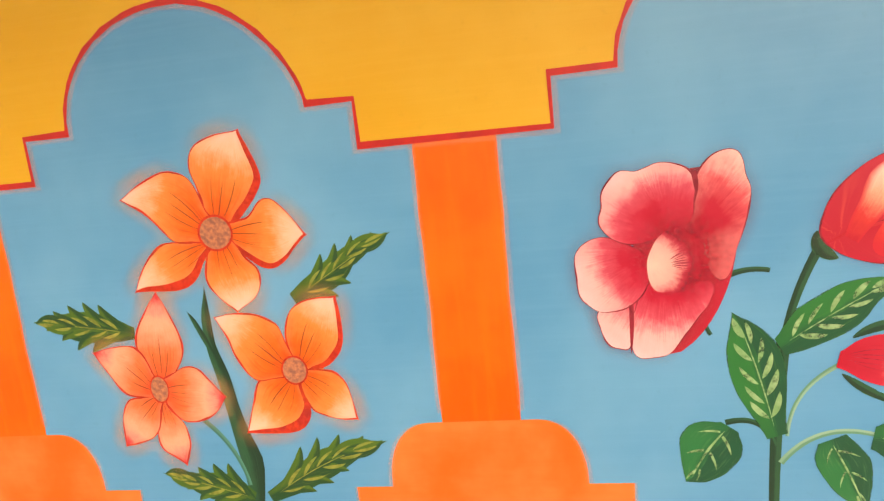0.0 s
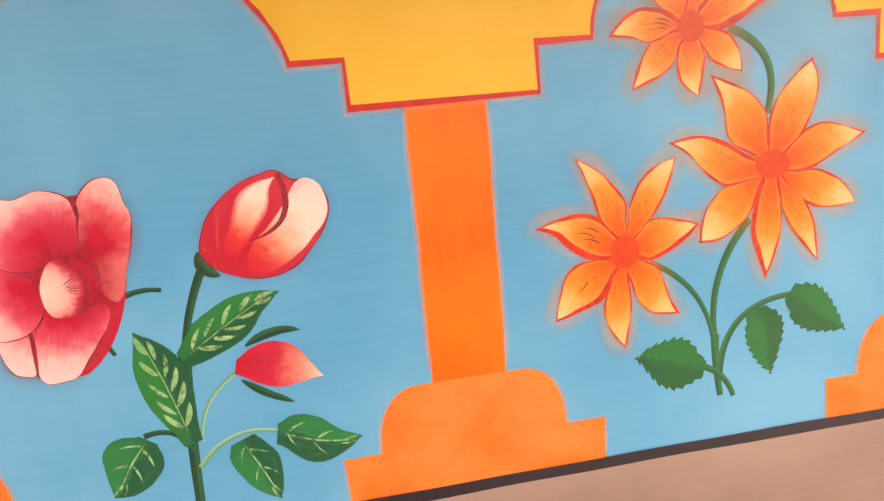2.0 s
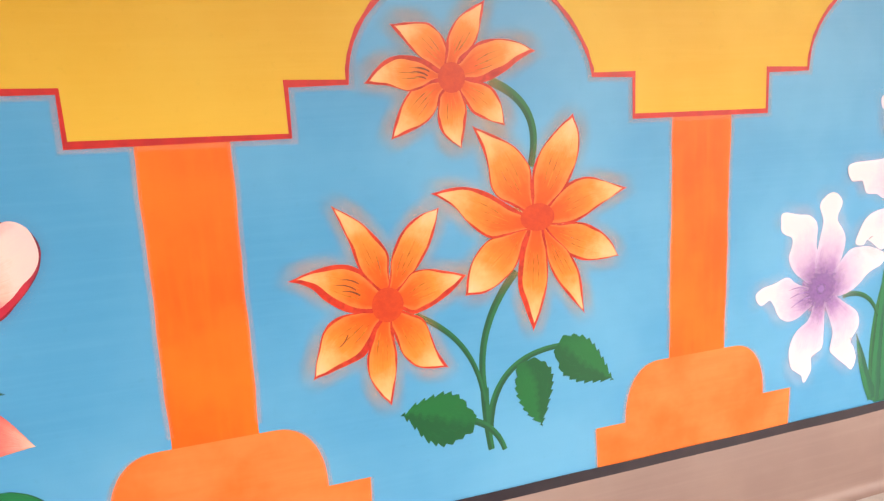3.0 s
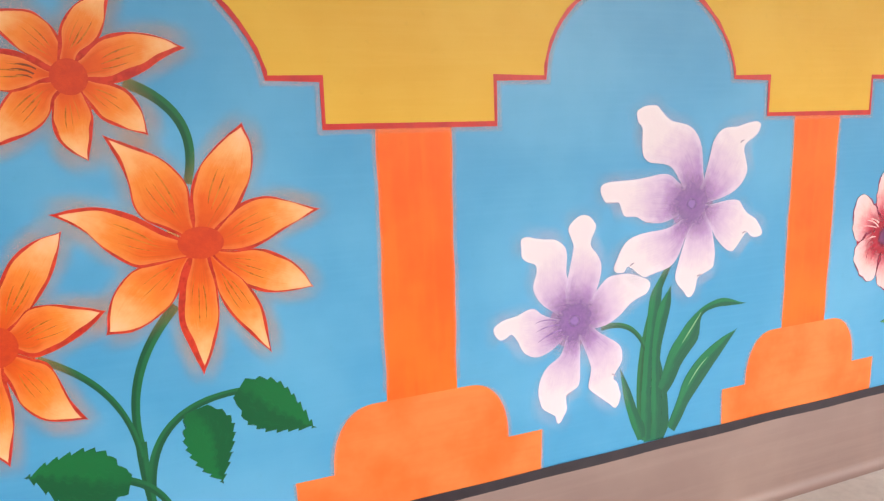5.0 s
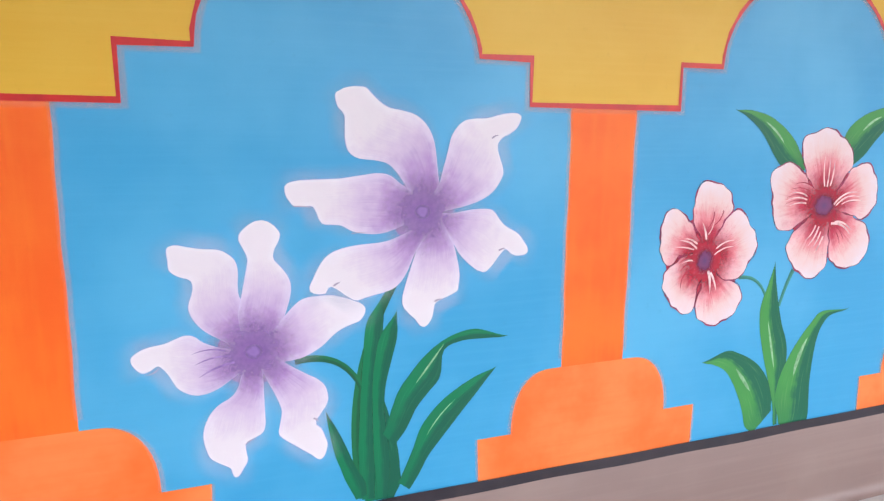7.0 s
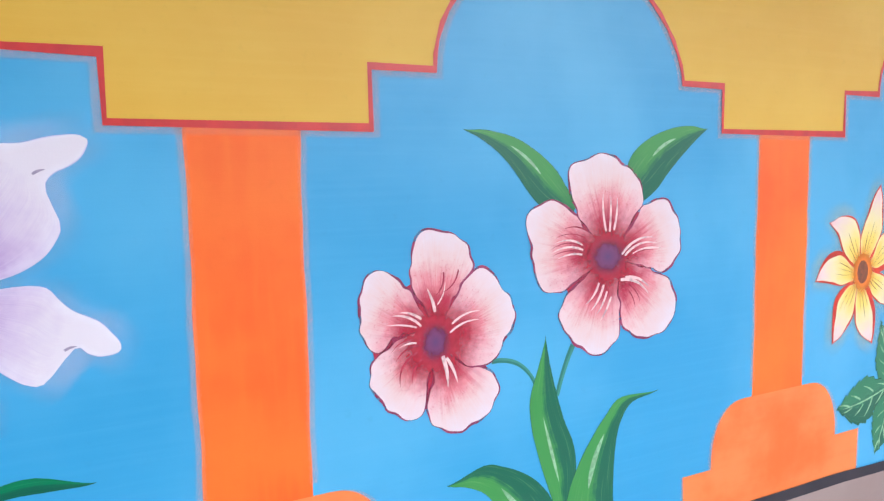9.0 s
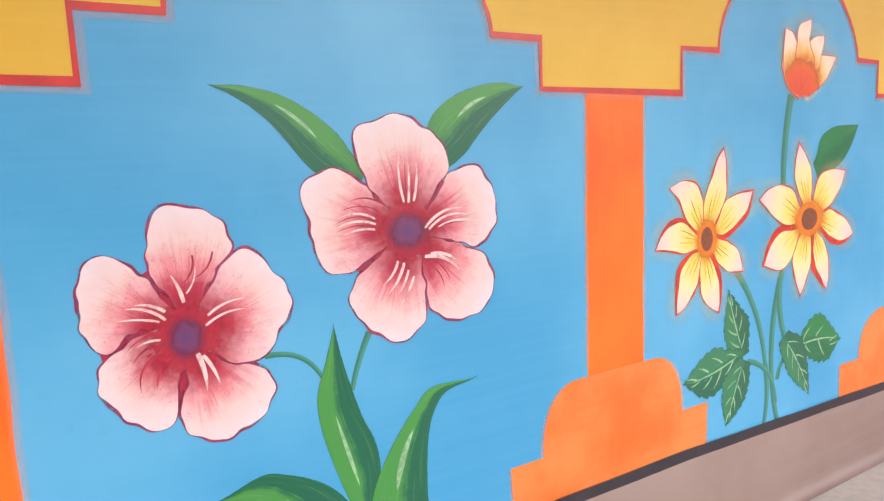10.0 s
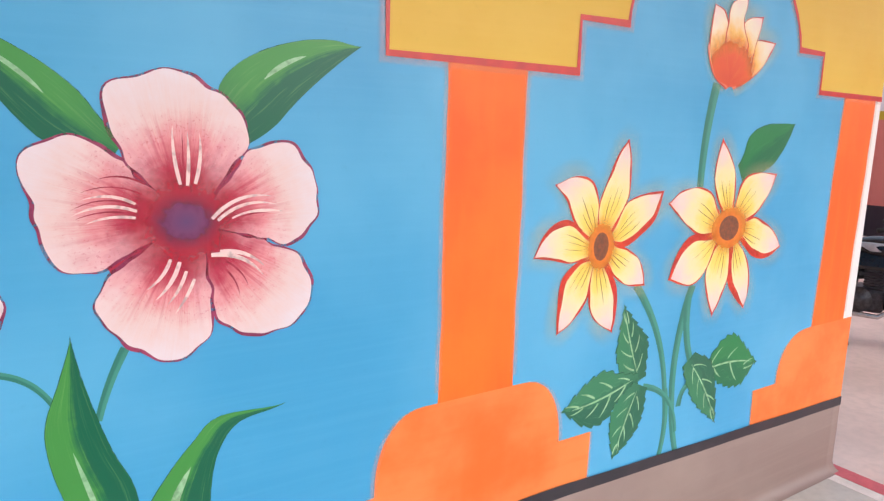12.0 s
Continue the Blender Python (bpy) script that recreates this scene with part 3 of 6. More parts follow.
LEAVES = {
    "fern": ("leaf", FERN, GREEN_LINE, 0, (VEIN_OLIVE, 5, 0.1, 0.03), "olive-green toothed leaf"),
    "feather": ("leaf", FEATHER, GREEN_LINE, 0, (VEIN_SOFT, 5, 0.16, 0.04), "deep green leaf with pale veins"),
    "heart": ("heart", HEART, GREEN_LINE, 0, (VEIN_SOFT, 3, 0.05, 0.06), "heart-shaped green leaf with a pale midrib"),
    "sepal": ("leaf", STEM_DARK, GREEN_LINE, 0, None, "dark green sepal"),
    "toothed": ("heart", TOOTHED, GREEN_LINE, 9, None, "bottle-green toothed leaf"),
    "toothed_pale": ("heart", TOOTHED_PALE, GREEN_LINE, 9, (VEIN_PALE, 3, 0.04, 0.05), "soft green toothed leaf"),
    "soft": ("heart", TOOTHED_PALE, GREEN_LINE, 0, None, "soft green leaf"),
    "feather_pale": ("heart", FEATHER_PALE, GREEN_LINE, 8, (VEIN_PALE, 4, 0.045, 0.06), "grey-green leaf with white veins"),
    "grass": ("blade", GRASS, GREEN_LINE, 0, None, "two-toned green blade leaf"),
    "grass_teal": ("blade", GRASS_TEAL, GREEN_LINE, 0, None, "teal-green blade leaf"),
}
STEMS = {"stem_dark": STEM_DARK, "stem_soft": STEM_SOFT, "stem_pale": STEM_PALE, "stem_green": STEM_GREEN}


class Plant:
    """One painted plant on the wall, laid on in coats."""

    def __init__(self, label, x, z):
        self.root = tagged(empty("painted_flower_plant", x, -0.0004, z), label, "mural flower", "flowers painted under the arches")
        self.coat, self.floor = 0.0006, None
        self.seed = int(abs(x) * 100)

    def next(self, step=0.0005):
        self.coat += step * 0.25
        return self.coat

    def stems(self, style, rows):
        for row in rows:
            s = row if isinstance(row, Tongue) else Stroke(row, "stem")
            laid("stem", stroke_mesh("stem", [s], STEMS[style], self.next(0.0002), None, 0, 24, 4), self.root)

    def leaves(self, style, rows):
        kind, mat, line, teeth, veins, label = LEAVES[style]
        for row in rows:
            s = row if isinstance(row, Tongue) else Stroke(row, kind)
            fingers = [s]
            light = 1
            if isinstance(s, Tongue):
                self.seed += 1
                s.seed, s.teeth, s.bite = self.seed, teeth, {"toothed": 0.16}.get(style, 0.13)
                if s.n.dot(Vector((-0.75, 0.66))) < 0:
                    s.mirror, light = True, -1
            if style == "fern":
                for k in range(5):
                    for side in (-1, 1):
                        u = 0.02 + 0.15 * k + 0.04 * side
                        a, b = s.at(u, 0), s.at(min(0.97, u + 0.36), side * 1.08)
                        fingers.append(Stroke((a.x, a.y, b.x, b.y, -0.12 * side, s.width * 0.4), "leaf"))
                s.left, s.right = [w * 0.66 for w in s.left], [w * 0.66 for w in s.right]
            d = self.next(0.0006)
            leaf = laid("leaf", stroke_mesh("leaf", fingers, mat, d, line if len(fingers) == 1 else None, 0.0015 if style.startswith("grass") else 0.003, 64 if teeth else 30, 6), self.root, label)
            if style == "grass" or (style == "grass_teal" and s.width > 0.045):
                a, m, b = s.at(0.36, 0.2 * light), s.at(0.5, 0.26 * light), s.at(0.66, 0.2 * light)
                bend = (m - (a + b) / 2).dot(Vector((a.y - b.y, b.x - a.x))) / (b - a).length_squared
                shine = Stroke((a.x, a.y, b.x, b.y, bend, s.width * (0.11 if style == "grass" else 0.06)), "leaf")
                laid("highlight_stroke", stroke_mesh("highlight_stroke", [shine], VEIN_PALE, d + 0.00005, None, 0, 8, 2), leaf)
            if veins:
                paint, count, fat, rib = veins
                a, m, b = s.at(0.08, 0), s.at(0.5, 0), s.at(0.9, 0)
                bend = (m - (a + b) / 2).dot(Vector((a.y - b.y, b.x - a.x))) / (b - a).length_squared
                marks = [Stroke((a.x, a.y, b.x, b.y, bend, s.width * rib), "leaf")]
                for i in range(count):
                    u = 0.14 + 0.62 * i / max(1, count - 1)
                    for side in (-1, 1):
                        j = 0.03 * math.sin(i * 5.1 + side * 2 + self.seed)
                        a, b = s.at(u + j, side * 0.1), s.at(min(0.97, u + 0.17 + j), side * (0.66 + 2 * j))
                        marks.append(Stroke((a.x, a.y, b.x, b.y, 0.06 * side, s.width * fat * (1 + 6 * j)), "leaf" if fat > 0.08 else "blade"))
                laid("leaf_vein", stroke_mesh("leaf_vein", marks, paint, d + 0.0001, None, 0, 8, 2), leaf)

    def wash(self, paint, x, z, radius, n=28):
        """A soft round wash of paint."""
        d = self.next(0.0006)
        ring_ = [(x + radius * math.cos(k * math.tau / n), -d, z + radius * math.sin(k * math.tau / n)) for k in range(n)]
        me = mesh_of("paint_wash", [(x, -d, z)] + ring_, [(0, 1 + (k + 1) % n, 1 + k) for k in range(n)], [paint], [(0.0, 0.5)] + [(1.0, 0.5)] * n)
        laid("paint_wash", me, self.root, "soft crimson wash round the heart")

    def marks(self, paint, rows):
        """Single brush strokes laid over a flower."""
        d = self.next(0.0006)
        for k, row in enumerate(rows):
            laid("brush_stroke", stroke_mesh("brush_stroke", [Stroke(row, "blade")], paint, d + 0.000008 * k, None, 0, 10, 2), self.root)
        self.coat = d + 0.000008 * len(rows)

    def bloom(self, style, centre, radius, rows):
        kind, mat, line, line_width, heart, haze, accent, label = BLOOMS[style]
        self.seed += 1
        if style in ("star_orange", "star_coral", "daisy", "sunny", "hibiscus"):
            self.floor = self.coat if self.floor is None else self.floor
            self.coat = self.floor
        strokes = []
        for i, row in enumerate(rows):
            if isinstance(row, (Tongue, Lobe)):
                s = row
                s.seed = self.seed + i * 1.7
                if isinstance(s, Lobe):
                    s.wave = 0.0022 if style == "hibiscus" else 0.0
                    s.heart(Vector(centre))
                else:
                    s.blunt = style == "lily"
            else:
                x0, z0, x1, z1, bend, width = row[:6]
                s = Stroke((x0, z0, x1, z1, bend, width), kind, self.seed + i * 1.7)
            strokes.append(s)
        # heart of the flower
        if style == "hibiscus":
            radius = (radius[0] * 1.4, radius[1] * 1.4)
        top = self.coat + 0.0004 + 0.00008 * len(rows)
        if style.startswith(("rose", "tulip", "bud")):
            top = self.coat + 0.00002
        n = 20
        verts = [(centre[0], -top, centre[1])] + [(centre[0] + radius[0] * math.cos(k * math.tau / n), -top + 0.00005, centre[1] + radius[1] * math.sin(k * math.tau / n)) for k in range(n)]
        me = mesh_of("flower", verts, [(0, 1 + (k + 1) % n, 1 + k) for k in range(n)], [heart], [(0.0, 0.5)] + [(1.0, 0.5)] * n)
        flower = laid("flower", me, self.root)
        disc = [(0, 1 + (k + 1) % n, 1 + k) for k in range(n)]
        round_uv = [(0.0, 0.5)] + [(1.0, 0.5)] * n
        wash = {"hibiscus": (ROSE_WASH, 0.15), "lily": (MAUVE_WASH, 0.15)}.get(style)
        if wash:
            wv = [(centre[0] + (wash[1] * math.cos(k * math.tau / n) if k else 0.0), -top + 0.0001, centre[1] + (wash[1] * math.sin(k * math.tau / n) if k else 0.0)) for k in range(n + 1)]
            laid("heart_wash", mesh_of("heart_wash", wv, disc, [wash[0]], round_uv), flower, "soft dark wash of paint round the heart")
        if style.startswith("star"):
            rv = [(p[0] + (p[0] - centre[0]) * 0.14, -top + 0.00008, p[2] + (p[2] - centre[1]) * 0.14) for p in verts]
            laid("heart_ring", mesh_of("heart_ring", rv, disc, [RED_PAINT]), flower, "thin red ring round the heart")
        if style == "sunny":
            ring_verts = [(p[0] + (p[0] - centre[0]) * 1.7, p[1] + 0.00009, p[2] + (p[2] - centre[1]) * 1.5) for p in verts]
            laid("heart_glow", mesh_of("heart_glow", ring_verts, [(0, 1 + (k + 1) % n, 1 + k) for k in range(n)], [HEART_GLOW], [(0.0, 0.5)] + [(1.0, 0.5)] * n), flower, "soft orange ring")
        under_paint = {"hibiscus": 0.17, "star_orange": 0.1, "star_coral": 0.075, "daisy": 0.095, "sunny": 0.075, "lily": 0.1}.get(style)
        if under_paint:
            d = self.next()
            uv_, ud = [(0.1, 0.5)] * (n + 1), -d
            wv = [(centre[0] + (under_paint * math.cos(k * math.tau / n) if k else 0.0), ud, centre[1] + (under_paint * math.sin(k * math.tau / n) if k else 0.0)) for k in range(n + 1)]
            laid("first_coat", mesh_of("first_coat", wv, disc, [mat], uv_), flower)
        if haze:
            d = self.next()
            for s in strokes:
                d += 0.00002
                if isinstance(s, Stroke):
                    wide = Stroke((s.a.x, s.a.y, s.a.x + s.d.x * 1.13, s.a.y + s.d.y * 1.13, s.bend, s.width), kind)
                    me = stroke_mesh("airbrush_halo", [Wide(wide, 0.042)], haze, d, None, 0, 14, 8)
                else:
                    me = petal_mesh("airbrush_halo", s, haze, d, None, 0, 0.042 / s.length)
                laid("airbrush_halo", me, flower)
            self.coat = d
        for s in strokes:
            d = self.next(0.0002)
            if isinstance(s, Stroke):
                me = stroke_mesh("petal", [s], mat, d, line, line_width, 22, 6)
            else:
                me = petal_mesh("petal", s, mat, d, line, line_width)
            petal = laid("petal", me, flower, label)
            if accent:
                paint, count, u0, u1, w = accent
                marks = []
                for k in range(count):
                    v = (k - (count - 1) / 2) * (0.8 / count)
                    j = 0.06 * math.sin(self.seed * 3 + k * 2.3 + s.seed)
                    a, b = s.at(u0 + j * 0.5, v * 0.8), s.at(u1 + j + 0.05 * (k % 2), v * 1.25)
                    marks.append(Stroke((a.x, a.y, b.x, b.y, (0.25 * v + 0.16 * (1 if s.seed % 2 > 1 else -1)) if kind == "round" else 0.15 * v, w * (0.7 + 0.3 * math.sin(k * 5 + s.seed))), "leaf"))
                laid("brush_stroke", stroke_mesh("brush_stroke", marks, paint, d + 0.00004, None, 0, 6, 2), petal)
        self.coat = max(self.coat, top)


class Wide(Stroke):
    """A stroke widened all round by a margin."""

    def __init__(self, s, margin):
        self.bend, self.width, self.a, self.d, self.n, self.length = s.bend, s.width, s.a, s.d, s.n, s.length
        self.kind, self.seed, self.margin = s.kind, 0, margin

    def at(self, u, v, more=0.0, tip=0.0):
        return Stroke.at(self, u, v, more + self.margin * min(1.0, 4 * (1 - u) + 0.3), tip)


# ---- the large structure ----
END, TOP, SHADE_EDGE = 8.858, 3.35, -2.7
slab("ground", -400, 400, -400, 400, -0.3, -0.004, EARTH, "dry bare ground of the yard", "ground")
slab("floor", -5.0, 8.745, -3.2, 0.0, -0.2, 0.0, CEMENT, "smooth grey cement floor along the mural wall", "floor")
slab("floor_hall", 8.905, 17.0, -9.0, 4.6, -0.2, 0.0, TAN_FLOOR, "beige court floor where a motorcycle is parked", "floor")
slab("floor_behind", -5.0, 8.905, 0.25, 4.6, -0.2, 0.0, TAN_FLOOR, "beige polished floor behind the mural wall", "floor")
slab("trim_white", 8.745, 8.812, -3.2, 0.25, -0.2, 0.001, WHITE_BAND, "white painted line across the floor", "floor line")
slab("trim_red", 8.812, 8.905, -3.2, 0.25, -0.2, 0.002, RED_BAND, "red painted line across the floor", "floor line")
slab("wall_mural", -5.0, END, 0.0, 0.25, 0.0, TOP, SKY_BLUE, "sky-blue painted wall carrying the flower mural", "wall", 0.006)
slab("wall_east", 17.0, 17.25, -9.0, 4.85, -0.2, 3.02, OFF_WHITE, "off-white wall at the end of the hall", "wall")
slab("wall_north", -5.0, 17.0, 4.6, 4.85, -0.2, 3.02, OFF_WHITE, "off-white side wall of the hall", "wall")
slab("wall_west", -5.25, -5.0, -3.2, 4.85, -0.2, TOP, OFF_WHITE, "off-white wall closing the passage", "wall")
slab("wall_yard", -14.0, 26.0, -10.2, -10.0, -0.1, 1.9, YARD_WALL, "weathered boundary wall of the yard", "wall")
# Added out of view: blocks sky light so the left bays come out darker.
slab("wall_south", -14.0, 5.5, -6.2, -6.0, -0.1, 3.2, YARD_WALL, "unseen plain wall added to dim the left part of the mural", "wall")
# Unseen overhead slab, added to keep sky light off the wall's upper part.
slab("ceiling", -5.25, 11.5, SHADE_EDGE, 3.0, TOP, TOP + 0.18, CEILING_WHITE, "unseen white slab added to shade the top of the mural wall", "ceiling")
slab("trim_skirting", 16.985, 17.0, -9.0, 4.6, 0.0, 0.49, BLACK_SKIRT, "black painted skirting band", "wall band")
slab("trim_salmon", 16.99, 17.0, -9.0, 4.6, 0.49, 1.80, SALMON, "salmon painted dado band", "wall band")
slab("trim_yellow", 16.985, 17.0, -9.0, 4.6, 1.80, 1.93, YELLOW_BAND, "yellow painted border band", "wall band")
slab("trim_skirting_north", 8.9, 16.985, 4.585, 4.6, 0.0, 0.49, BLACK_SKIRT, "black painted skirting band", "wall band")
slab("trim_salmon_north", 8.9, 16.99, 4.59, 4.6, 0.49, 1.80, SALMON, "salmon painted dado band", "wall band")
slab("trim_yellow_north", 8.9, 16.985, 4.585, 4.6, 1.80, 1.93, YELLOW_BAND, "yellow painted border band", "wall band")


def line_height(x):
    """Top of the dado along the wall; it sinks towards the wall's end."""
    return 0.399 - 0.053 * min(1.0, max(0.0, (x - 7.2) / 1.6)) + 0.0015 * math.sin(x * 3.1) + 0.001 * math.sin(x * 11.7)


def strip_mesh(name, xs, low, high, y, mat):
    """A standing strip between two heights that change along the wall."""
    verts, faces = [], []
    for x in xs:
        verts += [(x, y, low(x)), (x, y, high(x))]
    for i in range(len(xs) - 1):
        faces.append((2 * i, 2 * i + 2, 2 * i + 3, 2 * i + 1))
    return mesh_of(name, verts, faces, [mat])


xs = [-5.0 + i * (END + 5.0) / 220 for i in range(221)]


def dado():
    """Plastered dado with a rounded cement cove where it meets the floor."""
    rows = []
    for x in xs:
        r = 0.042
        t = line_height(x) - 0.01
        row = [(x, -0.0006, t), (x, -0.003, t - 0.004), (x, -0.004, r + 0.02)]
        row += [(x, -0.004 - r + r * math.cos(a), 0.001 + r - r * math.sin(a)) for a in (k * math.pi / 12 for k in range(7))]
        rows.append(row)
    n = len(rows[0])
    verts = [p for row in rows for p in row]
    faces = [(i * n + k, i * n + k + 1, (i + 1) * n + k + 1, (i + 1) * n + k) for i in range(len(rows) - 1) for k in range(n - 1)]
    verts.append((END, 0.0, 0.001))
    last = (len(rows) - 1) * n
    faces += [(last + k, last + k + 1, len(verts) - 1) for k in range(n - 1)]
    me = mesh_of("baseboard", verts, faces, [DADO], smooth=True)
    return tagged(new("baseboard", me), "grey-brown painted dado with a rounded cement foot", "dado", kind="structure")


dado()
me = strip_mesh("trim_line", xs, lambda x: line_height(x) - 0.037 - 0.002 * math.sin(x * 7.3) * math.sin(x * 2.9), lambda x: line_height(x) + 0.004, -0.0058, DADO_LINE)
tagged(new("trim_line", me), "hand-painted dark brown line along the dado", "painted line", kind="structure")
slab("trim_end_strip", 8.76, END - 0.001, -0.0006, 0.0, 0.70, 1.66, WHITE_STRIP, "narrow white unpainted strip at the wall's end", "wall strip")


# ---- the painted arcade ----
COLUMNS = [-3.44, -1.75, -0.07, 1.668, 3.379, 5.103, 6.85, 8.69]
# per column: left and right corner of the capital, left and right shoulder of the step above it
STEPS = [(-3.72, -3.15, -3.89, -2.99), (-2.03, -1.462, -2.20, -1.303), (-0.354, 0.214, -0.50, 0.395), (1.382, 1.959, 1.228, 2.134),
         (3.098, 3.661, 2.943, 3.845), (4.831, 5.401, 4.659, 5.572), (6.559, 7.152, 6.393, 7.339), (8.38, 9.0, 8.22, 9.2)]
SHAFT, BULB_HALF, PLINTH = 0.124, 0.313, 0.442
CAP_LOW, CAP_HIGH, FOOT, PLINTH_TOP, RISE = 1.646, 1.789, 0.770, 0.552, 0.345


def clip(x):
    return max(-4.99, min(END - 0.001, x))


def arcade_edge(i):
    """Lower edge of the yellow spandrel over a column, from arch crown to arch crown."""
    cap_l, cap_r, step_l, step_r = STEPS[i]
    left = (STEPS[i - 1][3] + step_l) / 2 if i else -4.99
    right = (step_r + STEPS[i + 1][2]) / 2 if i < 7 else step_r + 1.0
    slant = {2: 1.3, 3: 1.35, 4: 1.35, 5: 1.25, 6: 1.25}.get(i, 1.3)
    pts = []
    for k in range(15):
        s = math.pi / 2 * k / 14
        pts.append((left + (step_l - left) * math.sin(s), CAP_HIGH + RISE * max(0.0, math.cos(s)) ** slant))
    pts += [(cap_l, CAP_HIGH - 0.002), (cap_l, CAP_LOW + 0.003), (cap_r, CAP_LOW - 0.002), (cap_r, CAP_HIGH)]
    for k in range(15):
        s = math.pi / 2 * k / 14
        pts.append((right - (right - step_r) * math.cos(s), CAP_HIGH + RISE * math.sin(s)))
    out = []
    for x, z in pts:
        if x > END - 0.001:
            out.append((END - 0.001, z))
            break
        out.append((max(-4.99, x), z))
    return out


def spandrel(i):
    edge = arcade_edge(i)
    root = tagged(empty("painted_spandrel", COLUMNS[i], -0.0004, CAP_LOW), "yellow painted spandrel with a stepped capital and red outline", "mural arch", "painted arcade on the mural wall")
    verts, faces = [], []
    for x, z in edge:
        verts += [(x, -0.001, z), (x, -0.001, TOP - 0.004)]
    for k in range(len(edge) - 1):
        if edge[k + 1][0] - edge[k][0] > 1e-5:
            faces.append((2 * k, 2 * k + 2, 2 * k + 3, 2 * k + 1))
    laid("yellow_field", mesh_of("yellow_field", verts, faces, [YELLOW]), root, "golden yellow painted field")
    for name, mat, lo, hi, y in (("red_outline", RED_LINE, -0.007, 0.011, -0.0022), ("pink_rim", PINK_EDGE, -0.026, 0.010, -0.0016)):
        v2, f2, uv = [], [], []
        n = len(edge)
        for k, (x, z) in enumerate(edge):
            p = Vector((x, z))
            d0 = (p - Vector(edge[k - 1])).normalized() if k else None
            d1 = (Vector(edge[k + 1]) - p).normalized() if k < n - 1 else None
            d0, d1 = d0 or d1, d1 or d0
            n0, n1 = Vector((-d0.y, d0.x)), Vector((-d1.y, d1.x))
            m = (n0 + n1)
            m = m / max(0.35, m.length_squared / 2) if m.length > 0.1 else n1
            w = 1 + 0.22 * math.sin(k * 2.7 + i) if name == "red_outline" else 1.0
            for t, s in ((lo, 0.0), ((lo + hi) / 2, 0.5), (hi, 1.0)):
                q = p + Vector((m.x * (0.6 if name == "red_outline" else 1.0), m.y)) * t * w
                v2.append((clip(q.x), y, q.y))
                uv.append((0.3, s))
        for k in range(n - 1):
            for s in (0, 1):
                f2.append((3 * k + s, 3 * k + 3 + s, 3 * k + 4 + s, 3 * k + 1 + s))
        laid(name, mesh_of(name, v2, f2, [mat], uv), root, "hand-painted red outline" if name == "red_outline" else "")


def plate(name, pts, y, mat, root, label=""):
    """A flat painted shape, symmetrical rows of (left, right, height) from top to foot."""
    verts, faces = [], []
    for a, b, z in pts:
        verts += [(clip(a), y, z), (clip(b), y, z)]
    for k in range(len(pts) - 1):
        faces.append((2 * k, 2 * k + 1, 2 * k + 3, 2 * k + 2))
    return laid(name, mesh_of(name, verts, faces, [mat]), root, label)


def rim(pts, root, out=0.018):
    """Soft pale rim along both sides of a painted shape."""
    for side in (0, 1):
        verts, faces, uv = [], [], []
        for p in pts:
            x, z = p[side], p[2]
            d = -1 if side == 0 else 1
            for k, s in ((-0.6, 0.0), (0.0, 0.5), (1.0, 1.0)):
                verts.append((clip(x + d * out * k), -0.0017, z))
                uv.append((0.3, s))
        for i in range(len(pts) - 1):
            for k in (0, 1):
                faces.append((3 * i + k, 3 * i + 3 + k, 3 * i + 4 + k, 3 * i + 1 + k))
        laid("pale_rim", mesh_of("pale_rim", verts, faces, [PINK_EDGE], uv), root)


def column(i):
    c = COLUMNS[i]
    drop = 0.0 if i < 7 else -0.052
    foot, ptop = FOOT + drop, PLINTH_TOP + (0.0 if i < 7 else -0.04)
    root = tagged(empty("painted_column", c, -0.0004, line_height(c)), "orange painted column with a bulbous base on a plinth", "mural column", "painted arcade on the mural wall")
    shaft = []
    for k in range(25):
        s = k / 24
        w = 0.0015 * math.sin(s * 11 + i) + 0.001 * math.sin(s * 29 + 2 * i)
        lean = (-0.008 if i < 7 else -0.03) * s
        shaft.append((c - SHAFT + lean + w, c + SHAFT + lean - w, CAP_LOW + 0.004 + (foot - 0.01 - CAP_LOW) * s))
    plate("shaft", shaft, -0.0010, ORANGE, root)
    rim(shaft[:-1], root)
    bulb = []
    flat = 0.165
    for k in range(13):
        a = math.pi / 2 * k / 12
        h = foot - 0.004 * (k == 0)
        out = flat + (BULB_HALF + (0.055 if i == 7 else 0.0) - flat) * math.sin(a) ** 0.9
        z = ptop + (foot - ptop) * math.cos(a) ** 0.85
        bulb.append((c - out - 0.006, c + out - 0.006, z))
    plate("bulb", bulb, -0.0013, ORANGE_PALE, root, "rounded orange base")
    rim(bulb, root)
    wide = PLINTH + (0.083 if i == 7 else 0.0)
    pl = [(c - wide + 0.001 * k, c + PLINTH - 0.001 * k, ptop + 0.001 + (line_height(c) - 0.06 - ptop) * k / 6) for k in range(7)]
    plate("plinth", pl, -0.0016, ORANGE_PALE, root, "square orange plinth")
    rim(pl[:-1], root, 0.012)


for i in range(len(COLUMNS)):
    spandrel(i)
    column(i)

